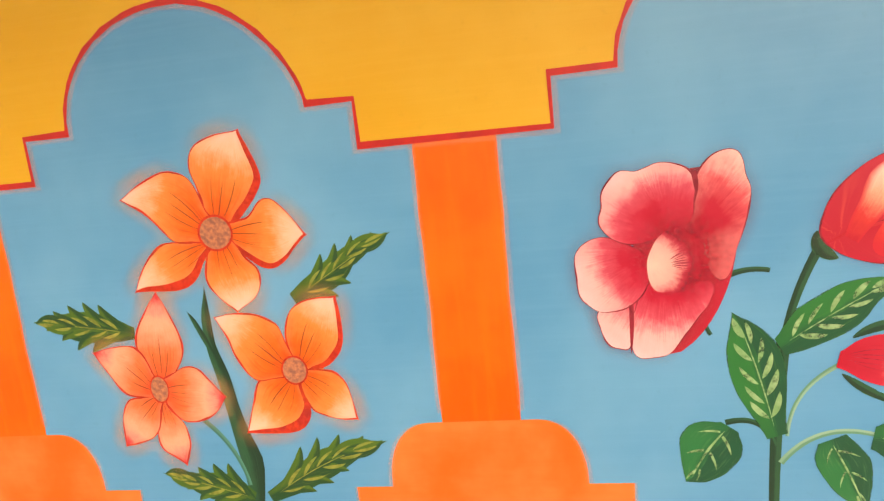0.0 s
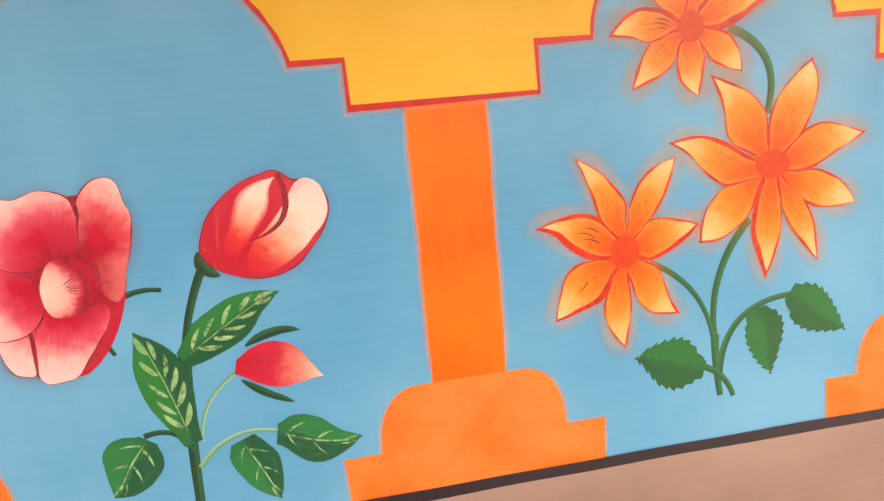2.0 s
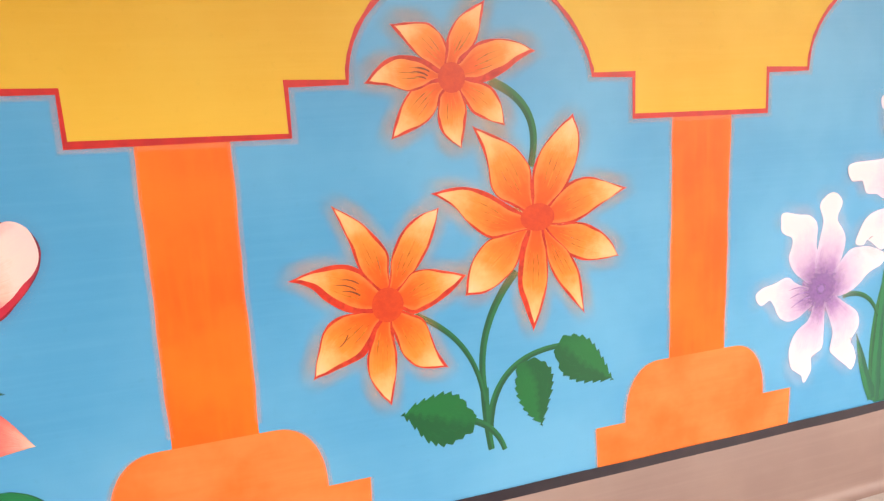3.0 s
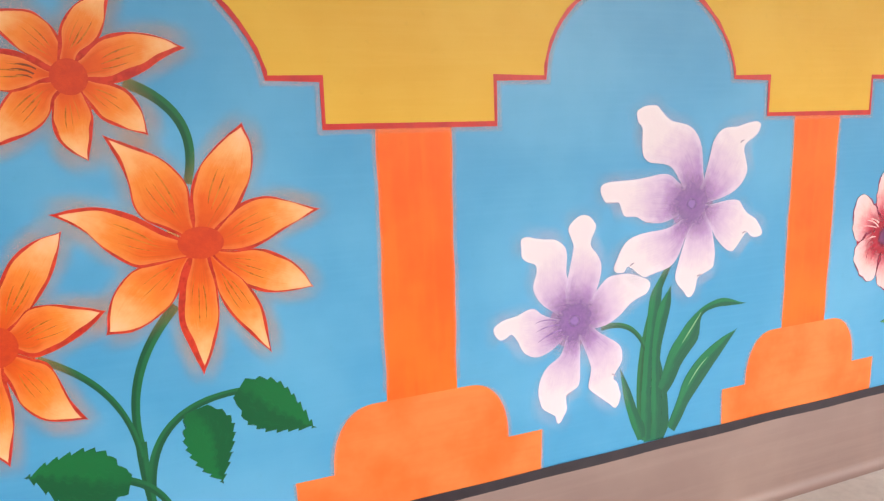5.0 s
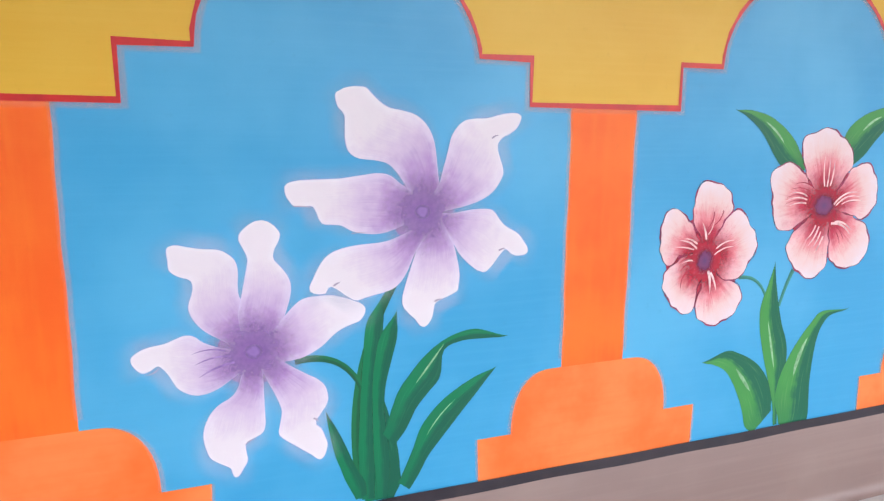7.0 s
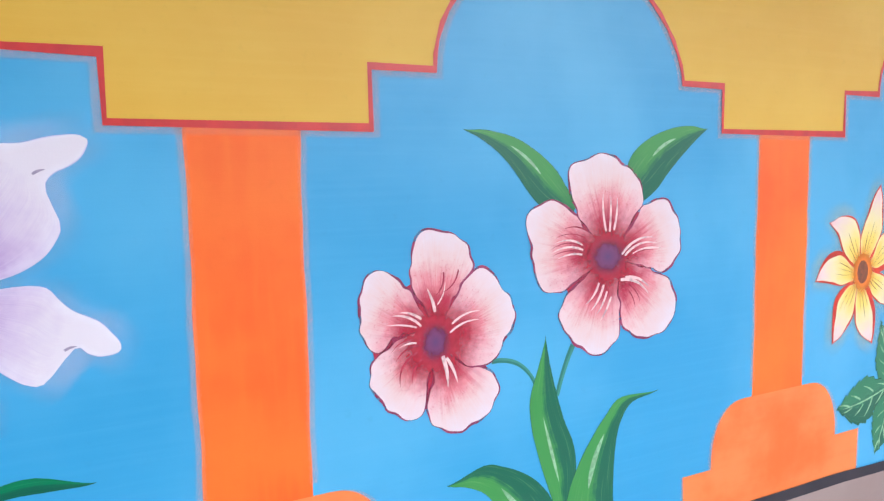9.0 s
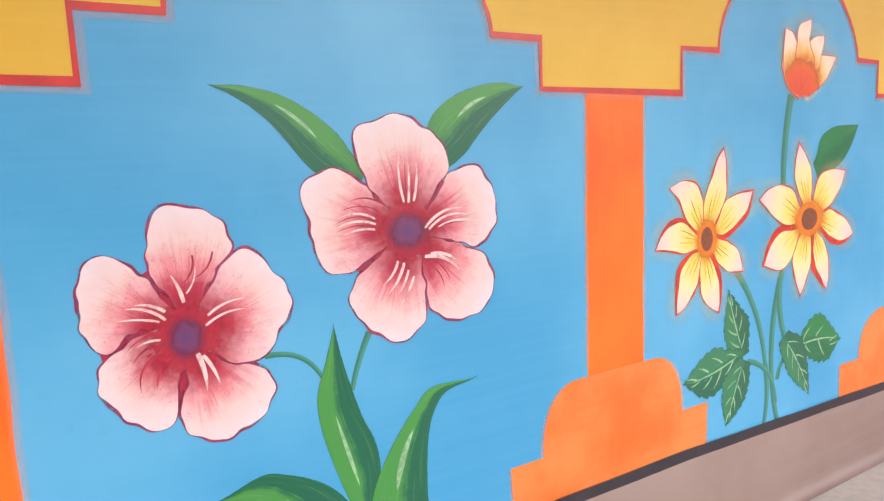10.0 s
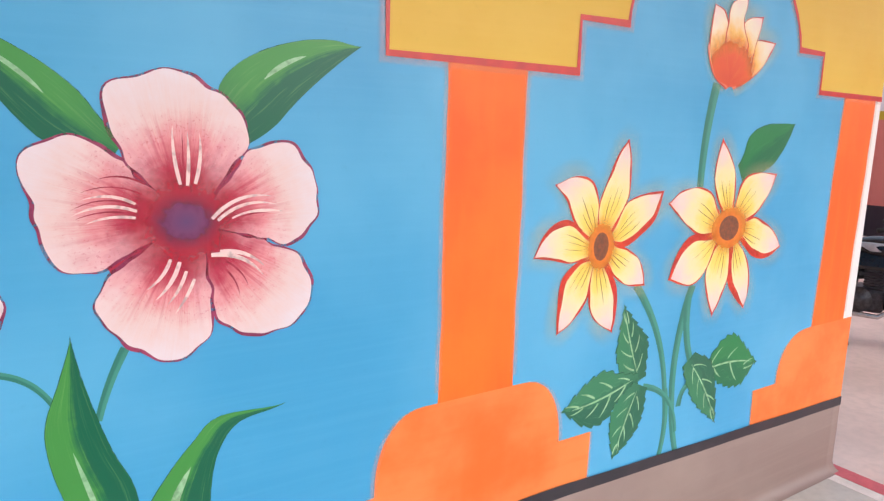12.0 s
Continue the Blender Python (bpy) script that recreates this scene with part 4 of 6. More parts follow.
# ---- the painted plants ----
plant = Plant("painted orange five-petalled flowers with ferny green leaves", -0.85, 0.42)
plant.stems('stem_dark', [
    Tongue(-0.885, 0.449, -0.929, 1.268, (0.004, 0.005, 0.010, 0.016, 0.022, 0.030, 0.041, 0.034), (0.033, 0.054, 0.070, 0.044, 0.027, 0.018, -0.005, -0.002)),
    Tongue(-0.930, 1.010, -1.006, 1.185, (0.004, 0.005, 0.006, 0.006, 0.006, 0.005, 0.004, 0.002), (0.006, 0.009, 0.011, 0.013, 0.014, 0.014, 0.013, 0.009))])
plant.stems('stem_soft', [
    (-1.015, 0.805, -0.887, 0.565, 0.09, 0.009)])
plant.leaves('fern', [
    Tongue(-1.207, 1.128, -1.584, 1.182, (0.041, 0.059, 0.070, 0.080, 0.084, 0.072, 0.045, 0.022), (0.021, 0.048, 0.068, 0.080, 0.081, 0.069, 0.051, 0.029)),
    Tongue(-0.631, 1.199, -0.290, 1.388, (0.034, 0.048, 0.056, 0.063, 0.066, 0.066, 0.055, 0.031), (0.033, 0.048, 0.063, 0.068, 0.054, 0.018, 0.008, 0.003)),
    Tongue(-0.817, 0.510, -0.388, 0.713, (0.049, 0.063, 0.084, 0.106, 0.118, 0.106, 0.083, 0.048), (0.017, 0.027, 0.038, 0.039, 0.038, 0.028, 0.013, 0.006)),
    Tongue(-0.881, 0.506, -1.207, 0.617, (0.032, 0.042, 0.051, 0.059, 0.062, 0.048, 0.026, 0.012), (0.051, 0.084, 0.106, 0.101, 0.085, 0.061, 0.037, 0.018))])
plant.bloom('star_orange', (-0.857, 1.432), (0.053, 0.052), [
    Tongue(-0.857, 1.432, -0.724, 1.743, (0.035, 0.052, 0.069, 0.097, 0.129, 0.138, 0.125, 0.076), (0.038, 0.057, 0.075, 0.092, 0.104, 0.106, 0.079, 0.039), fold=(0.000, 0.022)),
    Tongue(-0.857, 1.432, -0.554, 1.401, (0.024, 0.034, 0.044, 0.057, 0.104, 0.111, 0.084, 0.043), (0.027, 0.035, 0.058, 0.086, 0.107, 0.108, 0.084, 0.036), fold=(0.000, 0.015)),
    Tongue(-0.857, 1.432, -0.827, 1.169, (0.036, 0.051, 0.066, 0.083, 0.107, 0.111, 0.099, 0.068), (0.025, 0.034, 0.050, 0.067, 0.076, 0.072, 0.052, 0.027)),
    Tongue(-0.857, 1.432, -1.177, 1.258, (0.020, 0.034, 0.051, 0.078, 0.087, 0.076, 0.051, 0.022), (0.005, 0.009, 0.022, 0.055, 0.075, 0.071, 0.055, 0.031), fold=(0.024, 0.000)),
    Tongue(-0.857, 1.432, -1.169, 1.565, (0.035, 0.049, 0.062, 0.072, 0.055, 0.032, 0.016, 0.007), (0.044, 0.059, 0.108, 0.141, 0.147, 0.136, 0.103, 0.056))])
plant.bloom('star_coral', (-1.156, 0.922), (0.031, 0.044), [
    Tongue(-1.156, 0.922, -1.102, 1.260, (0.019, 0.031, 0.047, 0.076, 0.083, 0.071, 0.050, 0.026), (0.032, 0.052, 0.072, 0.090, 0.091, 0.075, 0.053, 0.027)),
    Tongue(-1.156, 0.922, -0.916, 0.886, (0.034, 0.052, 0.069, 0.089, 0.094, 0.083, 0.054, 0.024), (0.046, 0.062, 0.090, 0.107, 0.106, 0.098, 0.082, 0.051)),
    Tongue(-1.156, 0.922, -1.106, 0.640, (0.006, 0.010, 0.013, 0.033, 0.046, 0.048, 0.041, 0.022), (0.009, 0.016, 0.024, 0.046, 0.063, 0.073, 0.065, 0.030)),
    Tongue(-1.156, 0.922, -1.326, 0.717, (0.020, 0.034, 0.047, 0.061, 0.071, 0.068, 0.052, 0.028), (0.008, 0.011, 0.043, 0.072, 0.075, 0.065, 0.048, 0.025)),
    Tongue(-1.156, 0.922, -1.381, 1.064, (0.031, 0.054, 0.071, 0.081, 0.072, 0.053, 0.036, 0.018), (0.028, 0.037, 0.065, 0.088, 0.097, 0.083, 0.060, 0.032))])
plant.bloom('star_orange', (-0.665, 0.966), (0.040, 0.044), [
    Tongue(-0.665, 0.966, -0.490, 1.204, (0.027, 0.038, 0.073, 0.094, 0.104, 0.102, 0.084, 0.046), (0.039, 0.056, 0.086, 0.097, 0.098, 0.085, 0.061, 0.031), fold=(0.000, 0.016)),
    Tongue(-0.665, 0.966, -0.471, 0.788, (0.019, 0.033, 0.059, 0.082, 0.083, 0.073, 0.049, 0.024), (0.022, 0.032, 0.051, 0.068, 0.074, 0.064, 0.049, 0.028)),
    Tongue(-0.665, 0.966, -0.867, 0.753, (0.027, 0.060, 0.119, 0.138, 0.138, 0.118, 0.082, 0.041), (0.015, 0.027, 0.059, 0.074, 0.065, 0.047, 0.031, 0.015), fold=(0.030, 0.000)),
    Tongue(-0.665, 0.966, -0.916, 1.160, (0.035, 0.063, 0.102, 0.105, 0.092, 0.071, 0.040, 0.018), (0.028, 0.048, 0.073, 0.100, 0.102, 0.092, 0.071, 0.040))])
plant = Plant("painted crimson rose, tulip and bud with green leaves", 0.78, 0.42)
plant.stems('stem_dark', [
    (0.894, 1.235, 0.800, 0.968, -0.04, 0.013),
    (0.802, 0.986, 0.765, 0.451, -0.01, 0.019),
    (0.639, 0.740, 0.773, 0.663, 0.25, 0.009),
    (0.649, 1.176, 0.771, 1.188, 0.09, 0.009),
    (0.616, 1.119, 0.609, 1.010, -0.18, 0.008)])
plant.stems('stem_pale', [
    (0.944, 0.902, 0.806, 0.693, -0.14, 0.007),
    (0.787, 0.609, 1.044, 0.688, 0.18, 0.009)])
plant.leaves('feather', [
    Tongue(0.795, 0.959, 1.108, 1.140, (0.034, 0.056, 0.077, 0.079, 0.079, 0.075, 0.060, 0.036), (0.025, 0.037, 0.045, 0.051, 0.053, 0.044, 0.023, 0.011)),
    Tongue(0.780, 0.693, 0.667, 1.075, (0.029, 0.039, 0.051, 0.062, 0.065, 0.061, 0.048, 0.023), (0.030, 0.040, 0.057, 0.074, 0.085, 0.088, 0.074, 0.043))])
plant.leaves('heart', [
    Tongue(0.648, 0.728, 0.520, 0.553, (0.032, 0.064, 0.081, 0.084, 0.082, 0.075, 0.061, 0.041), (0.026, 0.070, 0.091, 0.097, 0.093, 0.075, 0.052, 0.027))])
plant.leaves('heart', [
    Tongue(0.928, 0.681, 1.016, 0.455, (0.037, 0.049, 0.060, 0.067, 0.063, 0.052, 0.038, 0.020), (0.044, 0.067, 0.072, 0.070, 0.065, 0.058, 0.045, 0.024)),
    Tongue(1.032, 0.681, 1.297, 0.629, (0.035, 0.059, 0.068, 0.065, 0.055, 0.035, 0.017, 0.008), (0.035, 0.051, 0.076, 0.092, 0.095, 0.088, 0.067, 0.039))])
plant.leaves('sepal', [
    (0.980, 0.980, 1.147, 1.010, 0.11, 0.019),
    (0.952, 0.876, 1.097, 0.781, -0.04, 0.016),
    (0.893, 1.288, 0.941, 1.210, -0.20, 0.027)])
plant.bloom('tulip_red', (0.948, 1.272), (0.007, 0.006), [
    Lobe(1.094, 1.339, (0.185, 0.206, 0.191, 0.172, 0.162, 0.155, 0.152, 0.151, 0.150, 0.163, 0.185, 0.203, 0.197, 0.163, 0.170, 0.154, 0.147, 0.146, 0.152, 0.167))])
plant.bloom('tulip_pink', (0.987, 1.251), (0.007, 0.006), [
    Tongue(0.987, 1.251, 1.143, 1.482, (0.031, 0.042, 0.049, 0.055, 0.066, 0.071, 0.061, 0.037), (0.008, 0.010, 0.015, 0.020, 0.024, 0.026, 0.016, 0.002)),
    Lobe(1.165, 1.325, (0.076, 0.123, 0.167, 0.155, 0.115, 0.089, 0.076, 0.071, 0.070, 0.076, 0.097, 0.122, 0.142, 0.159, 0.148, 0.083, 0.063, 0.055, 0.054, 0.060))])
plant.bloom('rose_line', (1.145, 1.456), (0.003, 0.003), [
    (1.151, 1.490, 1.041, 1.300, 0.29, 0.011)])
plant.bloom('bud_red', (0.951, 0.916), (0.007, 0.007), [
    Tongue(0.941, 0.914, 1.202, 0.850, (0.030, 0.066, 0.088, 0.099, 0.099, 0.089, 0.063, 0.031), (0.018, 0.026, 0.039, 0.046, 0.048, 0.040, 0.026, 0.012))])
plant.bloom('rose_back', (0.496, 1.224), (0.010, 0.010), [
    (0.447, 0.954, 0.604, 1.491, -0.02, 0.139)])
plant.bloom('rose_side', (0.534, 1.269), (0.006, 0.007), [
    Lobe(0.647, 1.368, (0.075, 0.084, 0.097, 0.114, 0.150, 0.201, 0.123, 0.093, 0.080, 0.075, 0.077, 0.085, 0.100, 0.118, 0.165, 0.162, 0.138, 0.107, 0.079, 0.073))])
plant.bloom('rose', (0.497, 1.272), (0.010, 0.010), [
    Lobe(0.490, 1.072, (0.097, 0.107, 0.128, 0.146, 0.129, 0.115, 0.092, 0.080, 0.076, 0.080, 0.094, 0.127, 0.160, 0.121, 0.107, 0.107, 0.111, 0.103, 0.094, 0.092)),
    Lobe(0.354, 1.066, (0.056, 0.054, 0.058, 0.069, 0.080, 0.084, 0.090, 0.059, 0.043, 0.038, 0.039, 0.045, 0.067, 0.092, 0.086, 0.077, 0.069, 0.066, 0.065, 0.061)),
    Lobe(0.341, 1.207, (0.097, 0.100, 0.109, 0.111, 0.115, 0.112, 0.112, 0.110, 0.111, 0.110, 0.112, 0.116, 0.110, 0.103, 0.104, 0.110, 0.116, 0.119, 0.116, 0.104))])
plant.bloom('rose', (0.507, 1.307), (0.010, 0.010), [
    Lobe(0.453, 1.404, (0.125, 0.142, 0.139, 0.132, 0.122, 0.110, 0.106, 0.112, 0.128, 0.131, 0.128, 0.140, 0.145, 0.131, 0.117, 0.101, 0.098, 0.121, 0.126, 0.129))])
plant.wash(ROSE_WASH, 0.539, 1.249, 0.15)
plant.bloom('rose_inner', (0.461, 1.226), (0.006, 0.006), [
    Lobe(0.524, 1.232, (0.079, 0.083, 0.092, 0.100, 0.093, 0.090, 0.091, 0.087, 0.084, 0.081, 0.081, 0.084, 0.089, 0.096, 0.098, 0.096, 0.091, 0.084, 0.078, 0.077))])
plant.bloom('rose_line', (0.388, 1.030), (0.003, 0.003), [
    (0.395, 1.114, 0.386, 0.964, 0.01, 0.008),
    (0.581, 1.481, 0.586, 1.412, 0.04, 0.009)])
plant = Plant("painted orange daisies on curved green stems", 2.6, 0.42)
plant.stems('stem_green', [
    (2.578, 1.782, 2.709, 1.508, 0.23, 0.015),
    (2.646, 1.169, 2.516, 0.773, -0.12, 0.014),
    (2.516, 0.783, 2.532, 0.559, -0.02, 0.015),
    (2.293, 1.066, 2.513, 0.737, 0.14, 0.010),
    (2.529, 0.631, 2.795, 0.888, 0.23, 0.013),
    (2.467, 0.677, 2.581, 0.549, 0.12, 0.012)])
plant.leaves('toothed', [
    Tongue(2.478, 0.673, 2.222, 0.742, (0.041, 0.064, 0.087, 0.097, 0.091, 0.077, 0.049, 0.023), (0.021, 0.048, 0.079, 0.092, 0.091, 0.079, 0.061, 0.035)),
    Tongue(2.656, 0.849, 2.725, 0.604, (0.050, 0.079, 0.095, 0.095, 0.083, 0.066, 0.046, 0.023), (0.022, 0.036, 0.050, 0.055, 0.053, 0.048, 0.037, 0.019)),
    Tongue(2.788, 0.887, 3.013, 0.726, (0.045, 0.067, 0.080, 0.081, 0.071, 0.057, 0.039, 0.020), (0.023, 0.047, 0.073, 0.077, 0.074, 0.063, 0.044, 0.022))])
plant.bloom('daisy', (2.454, 1.795), (0.044, 0.046), [
    Tongue(2.454, 1.795, 2.270, 1.952, (0.006, 0.010, 0.013, 0.015, 0.016, 0.014, 0.009, 0.005), (0.023, 0.035, 0.060, 0.076, 0.081, 0.080, 0.059, 0.031)),
    Tongue(2.454, 1.795, 2.572, 2.022, (0.030, 0.039, 0.050, 0.060, 0.062, 0.056, 0.043, 0.023), (0.003, 0.005, 0.007, 0.019, 0.027, 0.024, 0.017, 0.010)),
    Tongue(2.454, 1.795, 2.740, 1.870, (0.027, 0.036, 0.059, 0.075, 0.076, 0.068, 0.054, 0.031), (0.015, 0.023, 0.039, 0.043, 0.038, 0.029, 0.015, 0.005), fold=(0.000, 0.015)),
    Tongue(2.454, 1.795, 2.626, 1.642, (0.014, 0.023, 0.033, 0.054, 0.062, 0.059, 0.046, 0.024), (0.008, 0.013, 0.017, 0.030, 0.038, 0.034, 0.024, 0.012)),
    Tongue(2.454, 1.795, 2.475, 1.580, (0.011, 0.019, 0.027, 0.033, 0.034, 0.027, 0.019, 0.009), (0.031, 0.040, 0.049, 0.056, 0.062, 0.062, 0.053, 0.032)),
    Tongue(2.454, 1.795, 2.252, 1.618, (0.009, 0.013, 0.018, 0.034, 0.041, 0.037, 0.027, 0.014), (0.014, 0.021, 0.047, 0.060, 0.060, 0.052, 0.039, 0.021)),
    Tongue(2.454, 1.795, 2.181, 1.785, (0.005, 0.007, 0.014, 0.027, 0.032, 0.021, 0.010, 0.005), (0.017, 0.024, 0.046, 0.066, 0.073, 0.073, 0.061, 0.034), fold=(0.000, 0.008))])
plant.marks(DARK_STROKE, [
    (2.384, 1.814, 2.336, 1.826, -0.1, 0.0027),
    (2.378, 1.802, 2.325, 1.814, -0.1, 0.0027),
    (2.373, 1.793, 2.337, 1.799, -0.1, 0.0019)])
plant.bloom('daisy', (2.206, 1.113), (0.051, 0.056), [
    Tongue(2.206, 1.113, 2.055, 1.438, (0.006, 0.008, 0.016, 0.022, 0.018, 0.009, 0.005, 0.002), (0.027, 0.035, 0.053, 0.078, 0.078, 0.067, 0.053, 0.028)),
    Tongue(2.206, 1.113, 2.391, 1.404, (0.014, 0.024, 0.038, 0.058, 0.068, 0.070, 0.061, 0.037), (0.007, 0.012, 0.017, 0.027, 0.032, 0.032, 0.026, 0.014)),
    Tongue(2.206, 1.113, 2.471, 1.177, (0.022, 0.035, 0.050, 0.071, 0.069, 0.058, 0.040, 0.021), (0.020, 0.028, 0.057, 0.060, 0.056, 0.048, 0.037, 0.020), fold=(0.000, 0.010)),
    Tongue(2.206, 1.113, 2.394, 0.877, (0.013, 0.017, 0.033, 0.049, 0.041, 0.027, 0.012, 0.005), (0.024, 0.036, 0.047, 0.061, 0.074, 0.077, 0.068, 0.039)),
    Tongue(2.206, 1.113, 2.196, 0.780, (0.007, 0.010, 0.014, 0.019, 0.024, 0.021, 0.015, 0.008), (0.026, 0.038, 0.050, 0.062, 0.073, 0.071, 0.058, 0.034)),
    Tongue(2.206, 1.113, 1.958, 0.908, (0.017, 0.025, 0.034, 0.052, 0.064, 0.052, 0.035, 0.018), (0.019, 0.026, 0.052, 0.081, 0.093, 0.084, 0.058, 0.030), fold=(0.012, 0.000)),
    Tongue(2.206, 1.113, 1.908, 1.224, (0.025, 0.036, 0.045, 0.050, 0.042, 0.028, 0.006, -0.002), (0.034, 0.045, 0.065, 0.087, 0.091, 0.081, 0.059, 0.031), fold=(0.016, 0.007))])
plant.marks(DARK_STROKE, [
    (2.121, 1.190, 2.063, 1.210, -0.1, 0.0027),
    (2.110, 1.173, 2.045, 1.195, -0.1, 0.0027),
    (2.122, 1.154, 2.065, 1.173, -0.1, 0.0033),
    (2.074, 1.035, 2.040, 0.997, 0.1, 0.0025)])
plant.bloom('daisy', (2.729, 1.341), (0.062, 0.046), [
    Tongue(2.729, 1.341, 2.512, 1.649, (0.020, 0.028, 0.049, 0.069, 0.065, 0.038, 0.020, 0.009), (0.015, 0.020, 0.048, 0.075, 0.081, 0.074, 0.054, 0.027)),
    Tongue(2.729, 1.341, 2.868, 1.672, (0.027, 0.037, 0.056, 0.070, 0.071, 0.062, 0.046, 0.024), (0.020, 0.028, 0.051, 0.066, 0.070, 0.069, 0.061, 0.039)),
    Tongue(2.729, 1.341, 3.072, 1.413, (0.015, 0.021, 0.050, 0.076, 0.082, 0.075, 0.050, 0.024), (0.029, 0.038, 0.050, 0.057, 0.048, 0.034, 0.021, 0.010)),
    Tongue(2.729, 1.341, 3.036, 1.178, (-0.002, -0.003, 0.010, 0.036, 0.051, 0.052, 0.046, 0.029), (0.022, 0.029, 0.045, 0.061, 0.070, 0.068, 0.052, 0.028)),
    Tongue(2.729, 1.341, 2.899, 0.989, (0.010, 0.013, 0.025, 0.042, 0.050, 0.049, 0.037, 0.017), (0.009, 0.014, 0.020, 0.033, 0.039, 0.035, 0.025, 0.013)),
    Tongue(2.729, 1.341, 2.702, 0.953, (0.016, 0.026, 0.036, 0.043, 0.046, 0.043, 0.033, 0.018), (0.027, 0.040, 0.053, 0.061, 0.064, 0.059, 0.040, 0.020), fold=(0.000, 0.013)),
    Tongue(2.729, 1.341, 2.463, 1.108, (0.008, 0.010, 0.024, 0.051, 0.064, 0.064, 0.057, 0.039), (0.010, 0.017, 0.029, 0.057, 0.073, 0.073, 0.061, 0.036)),
    Tongue(2.729, 1.341, 2.365, 1.448, (0.041, 0.056, 0.081, 0.099, 0.088, 0.064, 0.030, 0.011), (0.001, 0.001, 0.013, 0.028, 0.042, 0.046, 0.041, 0.024), fold=(0.000, 0.007))])
plant = Plant("painted white and lilac curled flowers with teal blades", 4.3, 0.42)
plant.stems('stem_green', [
    (4.273, 0.420, 4.450, 1.218, 0.11, 0.016),
    (4.073, 0.897, 4.275, 0.782, 0.20, 0.011)])
plant.leaves('grass_teal', [
    Tongue(4.317, 0.403, 4.329, 0.789, (0.041, 0.053, 0.059, 0.059, 0.055, 0.044, 0.030, 0.015), (0.053, 0.075, 0.072, 0.067, 0.058, 0.045, 0.031, 0.015)),
    Tongue(4.309, 0.411, 4.346, 1.082, (0.043, 0.055, 0.061, 0.061, 0.061, 0.059, 0.056, 0.047), (-0.003, -0.004, -0.009, -0.015, -0.013, -0.009, -0.002, 0.004)),
    Tongue(4.335, 0.406, 4.388, 1.025, (0.021, 0.032, 0.043, 0.051, 0.057, 0.062, 0.059, 0.047), (0.013, 0.016, 0.010, -0.005, -0.018, -0.018, -0.005, 0.007)),
    Tongue(4.254, 0.420, 4.158, 0.732, (0.008, 0.013, 0.018, 0.019, 0.020, 0.018, 0.013, 0.007), (0.029, 0.038, 0.031, 0.025, 0.022, 0.019, 0.014, 0.007)),
    Tongue(4.375, 0.580, 4.767, 0.906, (0.061, 0.096, 0.131, 0.146, 0.156, 0.154, 0.137, 0.096), (-0.003, -0.015, -0.042, -0.054, -0.065, -0.123, -0.104, -0.051)),
    Tongue(4.419, 0.423, 4.728, 0.805, (0.045, 0.058, 0.075, 0.095, 0.097, 0.088, 0.067, 0.038), (0.005, -0.001, -0.011, -0.011, -0.009, -0.007, -0.004, -0.002))])
plant.bloom('lily', (3.957, 0.942), (0.031, 0.027), [
    Tongue(3.957, 0.942, 3.749, 1.259, (0.021, 0.030, 0.039, 0.047, 0.059, 0.068, 0.071, 0.069, 0.057, 0.023, 0.010, 0.028, 0.036, 0.021), (0.031, 0.037, 0.043, 0.050, 0.056, 0.062, 0.068, 0.086, 0.106, 0.117, 0.113, 0.098, 0.065, 0.037)),
    Tongue(3.957, 0.942, 3.999, 1.322, (0.022, 0.030, 0.037, 0.044, 0.049, 0.046, 0.043, 0.040, 0.037, 0.034, 0.034, 0.048, 0.061, 0.048), (0.040, 0.051, 0.063, 0.075, 0.082, 0.088, 0.093, 0.094, 0.086, 0.066, 0.039, 0.039, 0.050, 0.047)),
    Tongue(3.957, 0.942, 4.289, 1.041, (0.015, 0.018, 0.022, 0.037, 0.055, 0.071, 0.085, 0.095, 0.095, 0.089, 0.082, 0.071, 0.054, 0.034), (0.043, 0.051, 0.059, 0.065, 0.070, 0.073, 0.071, 0.066, 0.058, 0.046, 0.037, 0.033, 0.032, 0.029)),
    Tongue(3.957, 0.942, 4.140, 0.575, (0.039, 0.046, 0.052, 0.063, 0.079, 0.096, 0.114, 0.123, 0.118, 0.099, 0.045, 0.050, 0.046, 0.039), (0.005, 0.007, 0.008, 0.009, 0.011, 0.012, 0.015, 0.021, 0.042, 0.063, 0.056, 0.043, 0.030, 0.015)),
    Tongue(3.957, 0.942, 3.890, 0.561, (0.025, 0.030, 0.035, 0.039, 0.044, 0.049, 0.054, 0.059, 0.063, 0.057, 0.017, 0.019, 0.027, 0.018), (0.014, 0.018, 0.021, 0.025, 0.029, 0.042, 0.076, 0.095, 0.104, 0.107, 0.103, 0.092, 0.074, 0.017)),
    Tongue(3.957, 0.942, 3.635, 0.953, (0.047, 0.057, 0.067, 0.084, 0.100, 0.111, 0.117, 0.117, 0.108, 0.090, 0.047, 0.023, 0.036, 0.038), (0.007, 0.008, 0.009, 0.013, 0.019, 0.027, 0.039, 0.057, 0.060, 0.052, 0.042, 0.037, 0.033, 0.024))])
plant.marks(MAUVE_STROKE, [
    (3.881, 0.952, 3.790, 0.951, -0.1, 0.0027),
    (3.896, 0.935, 3.797, 0.919, -0.08, 0.0034),
    (3.904, 0.916, 3.806, 0.881, -0.06, 0.0042)])
plant.marks(NOTCH_GREY, [
    (4.122, 0.712, 4.140, 0.697, 0.1, 0.0033),
    (3.922, 0.660, 3.955, 0.674, 0.1, 0.0027),
    (3.705, 0.923, 3.665, 0.907, 0.15, 0.0018)])
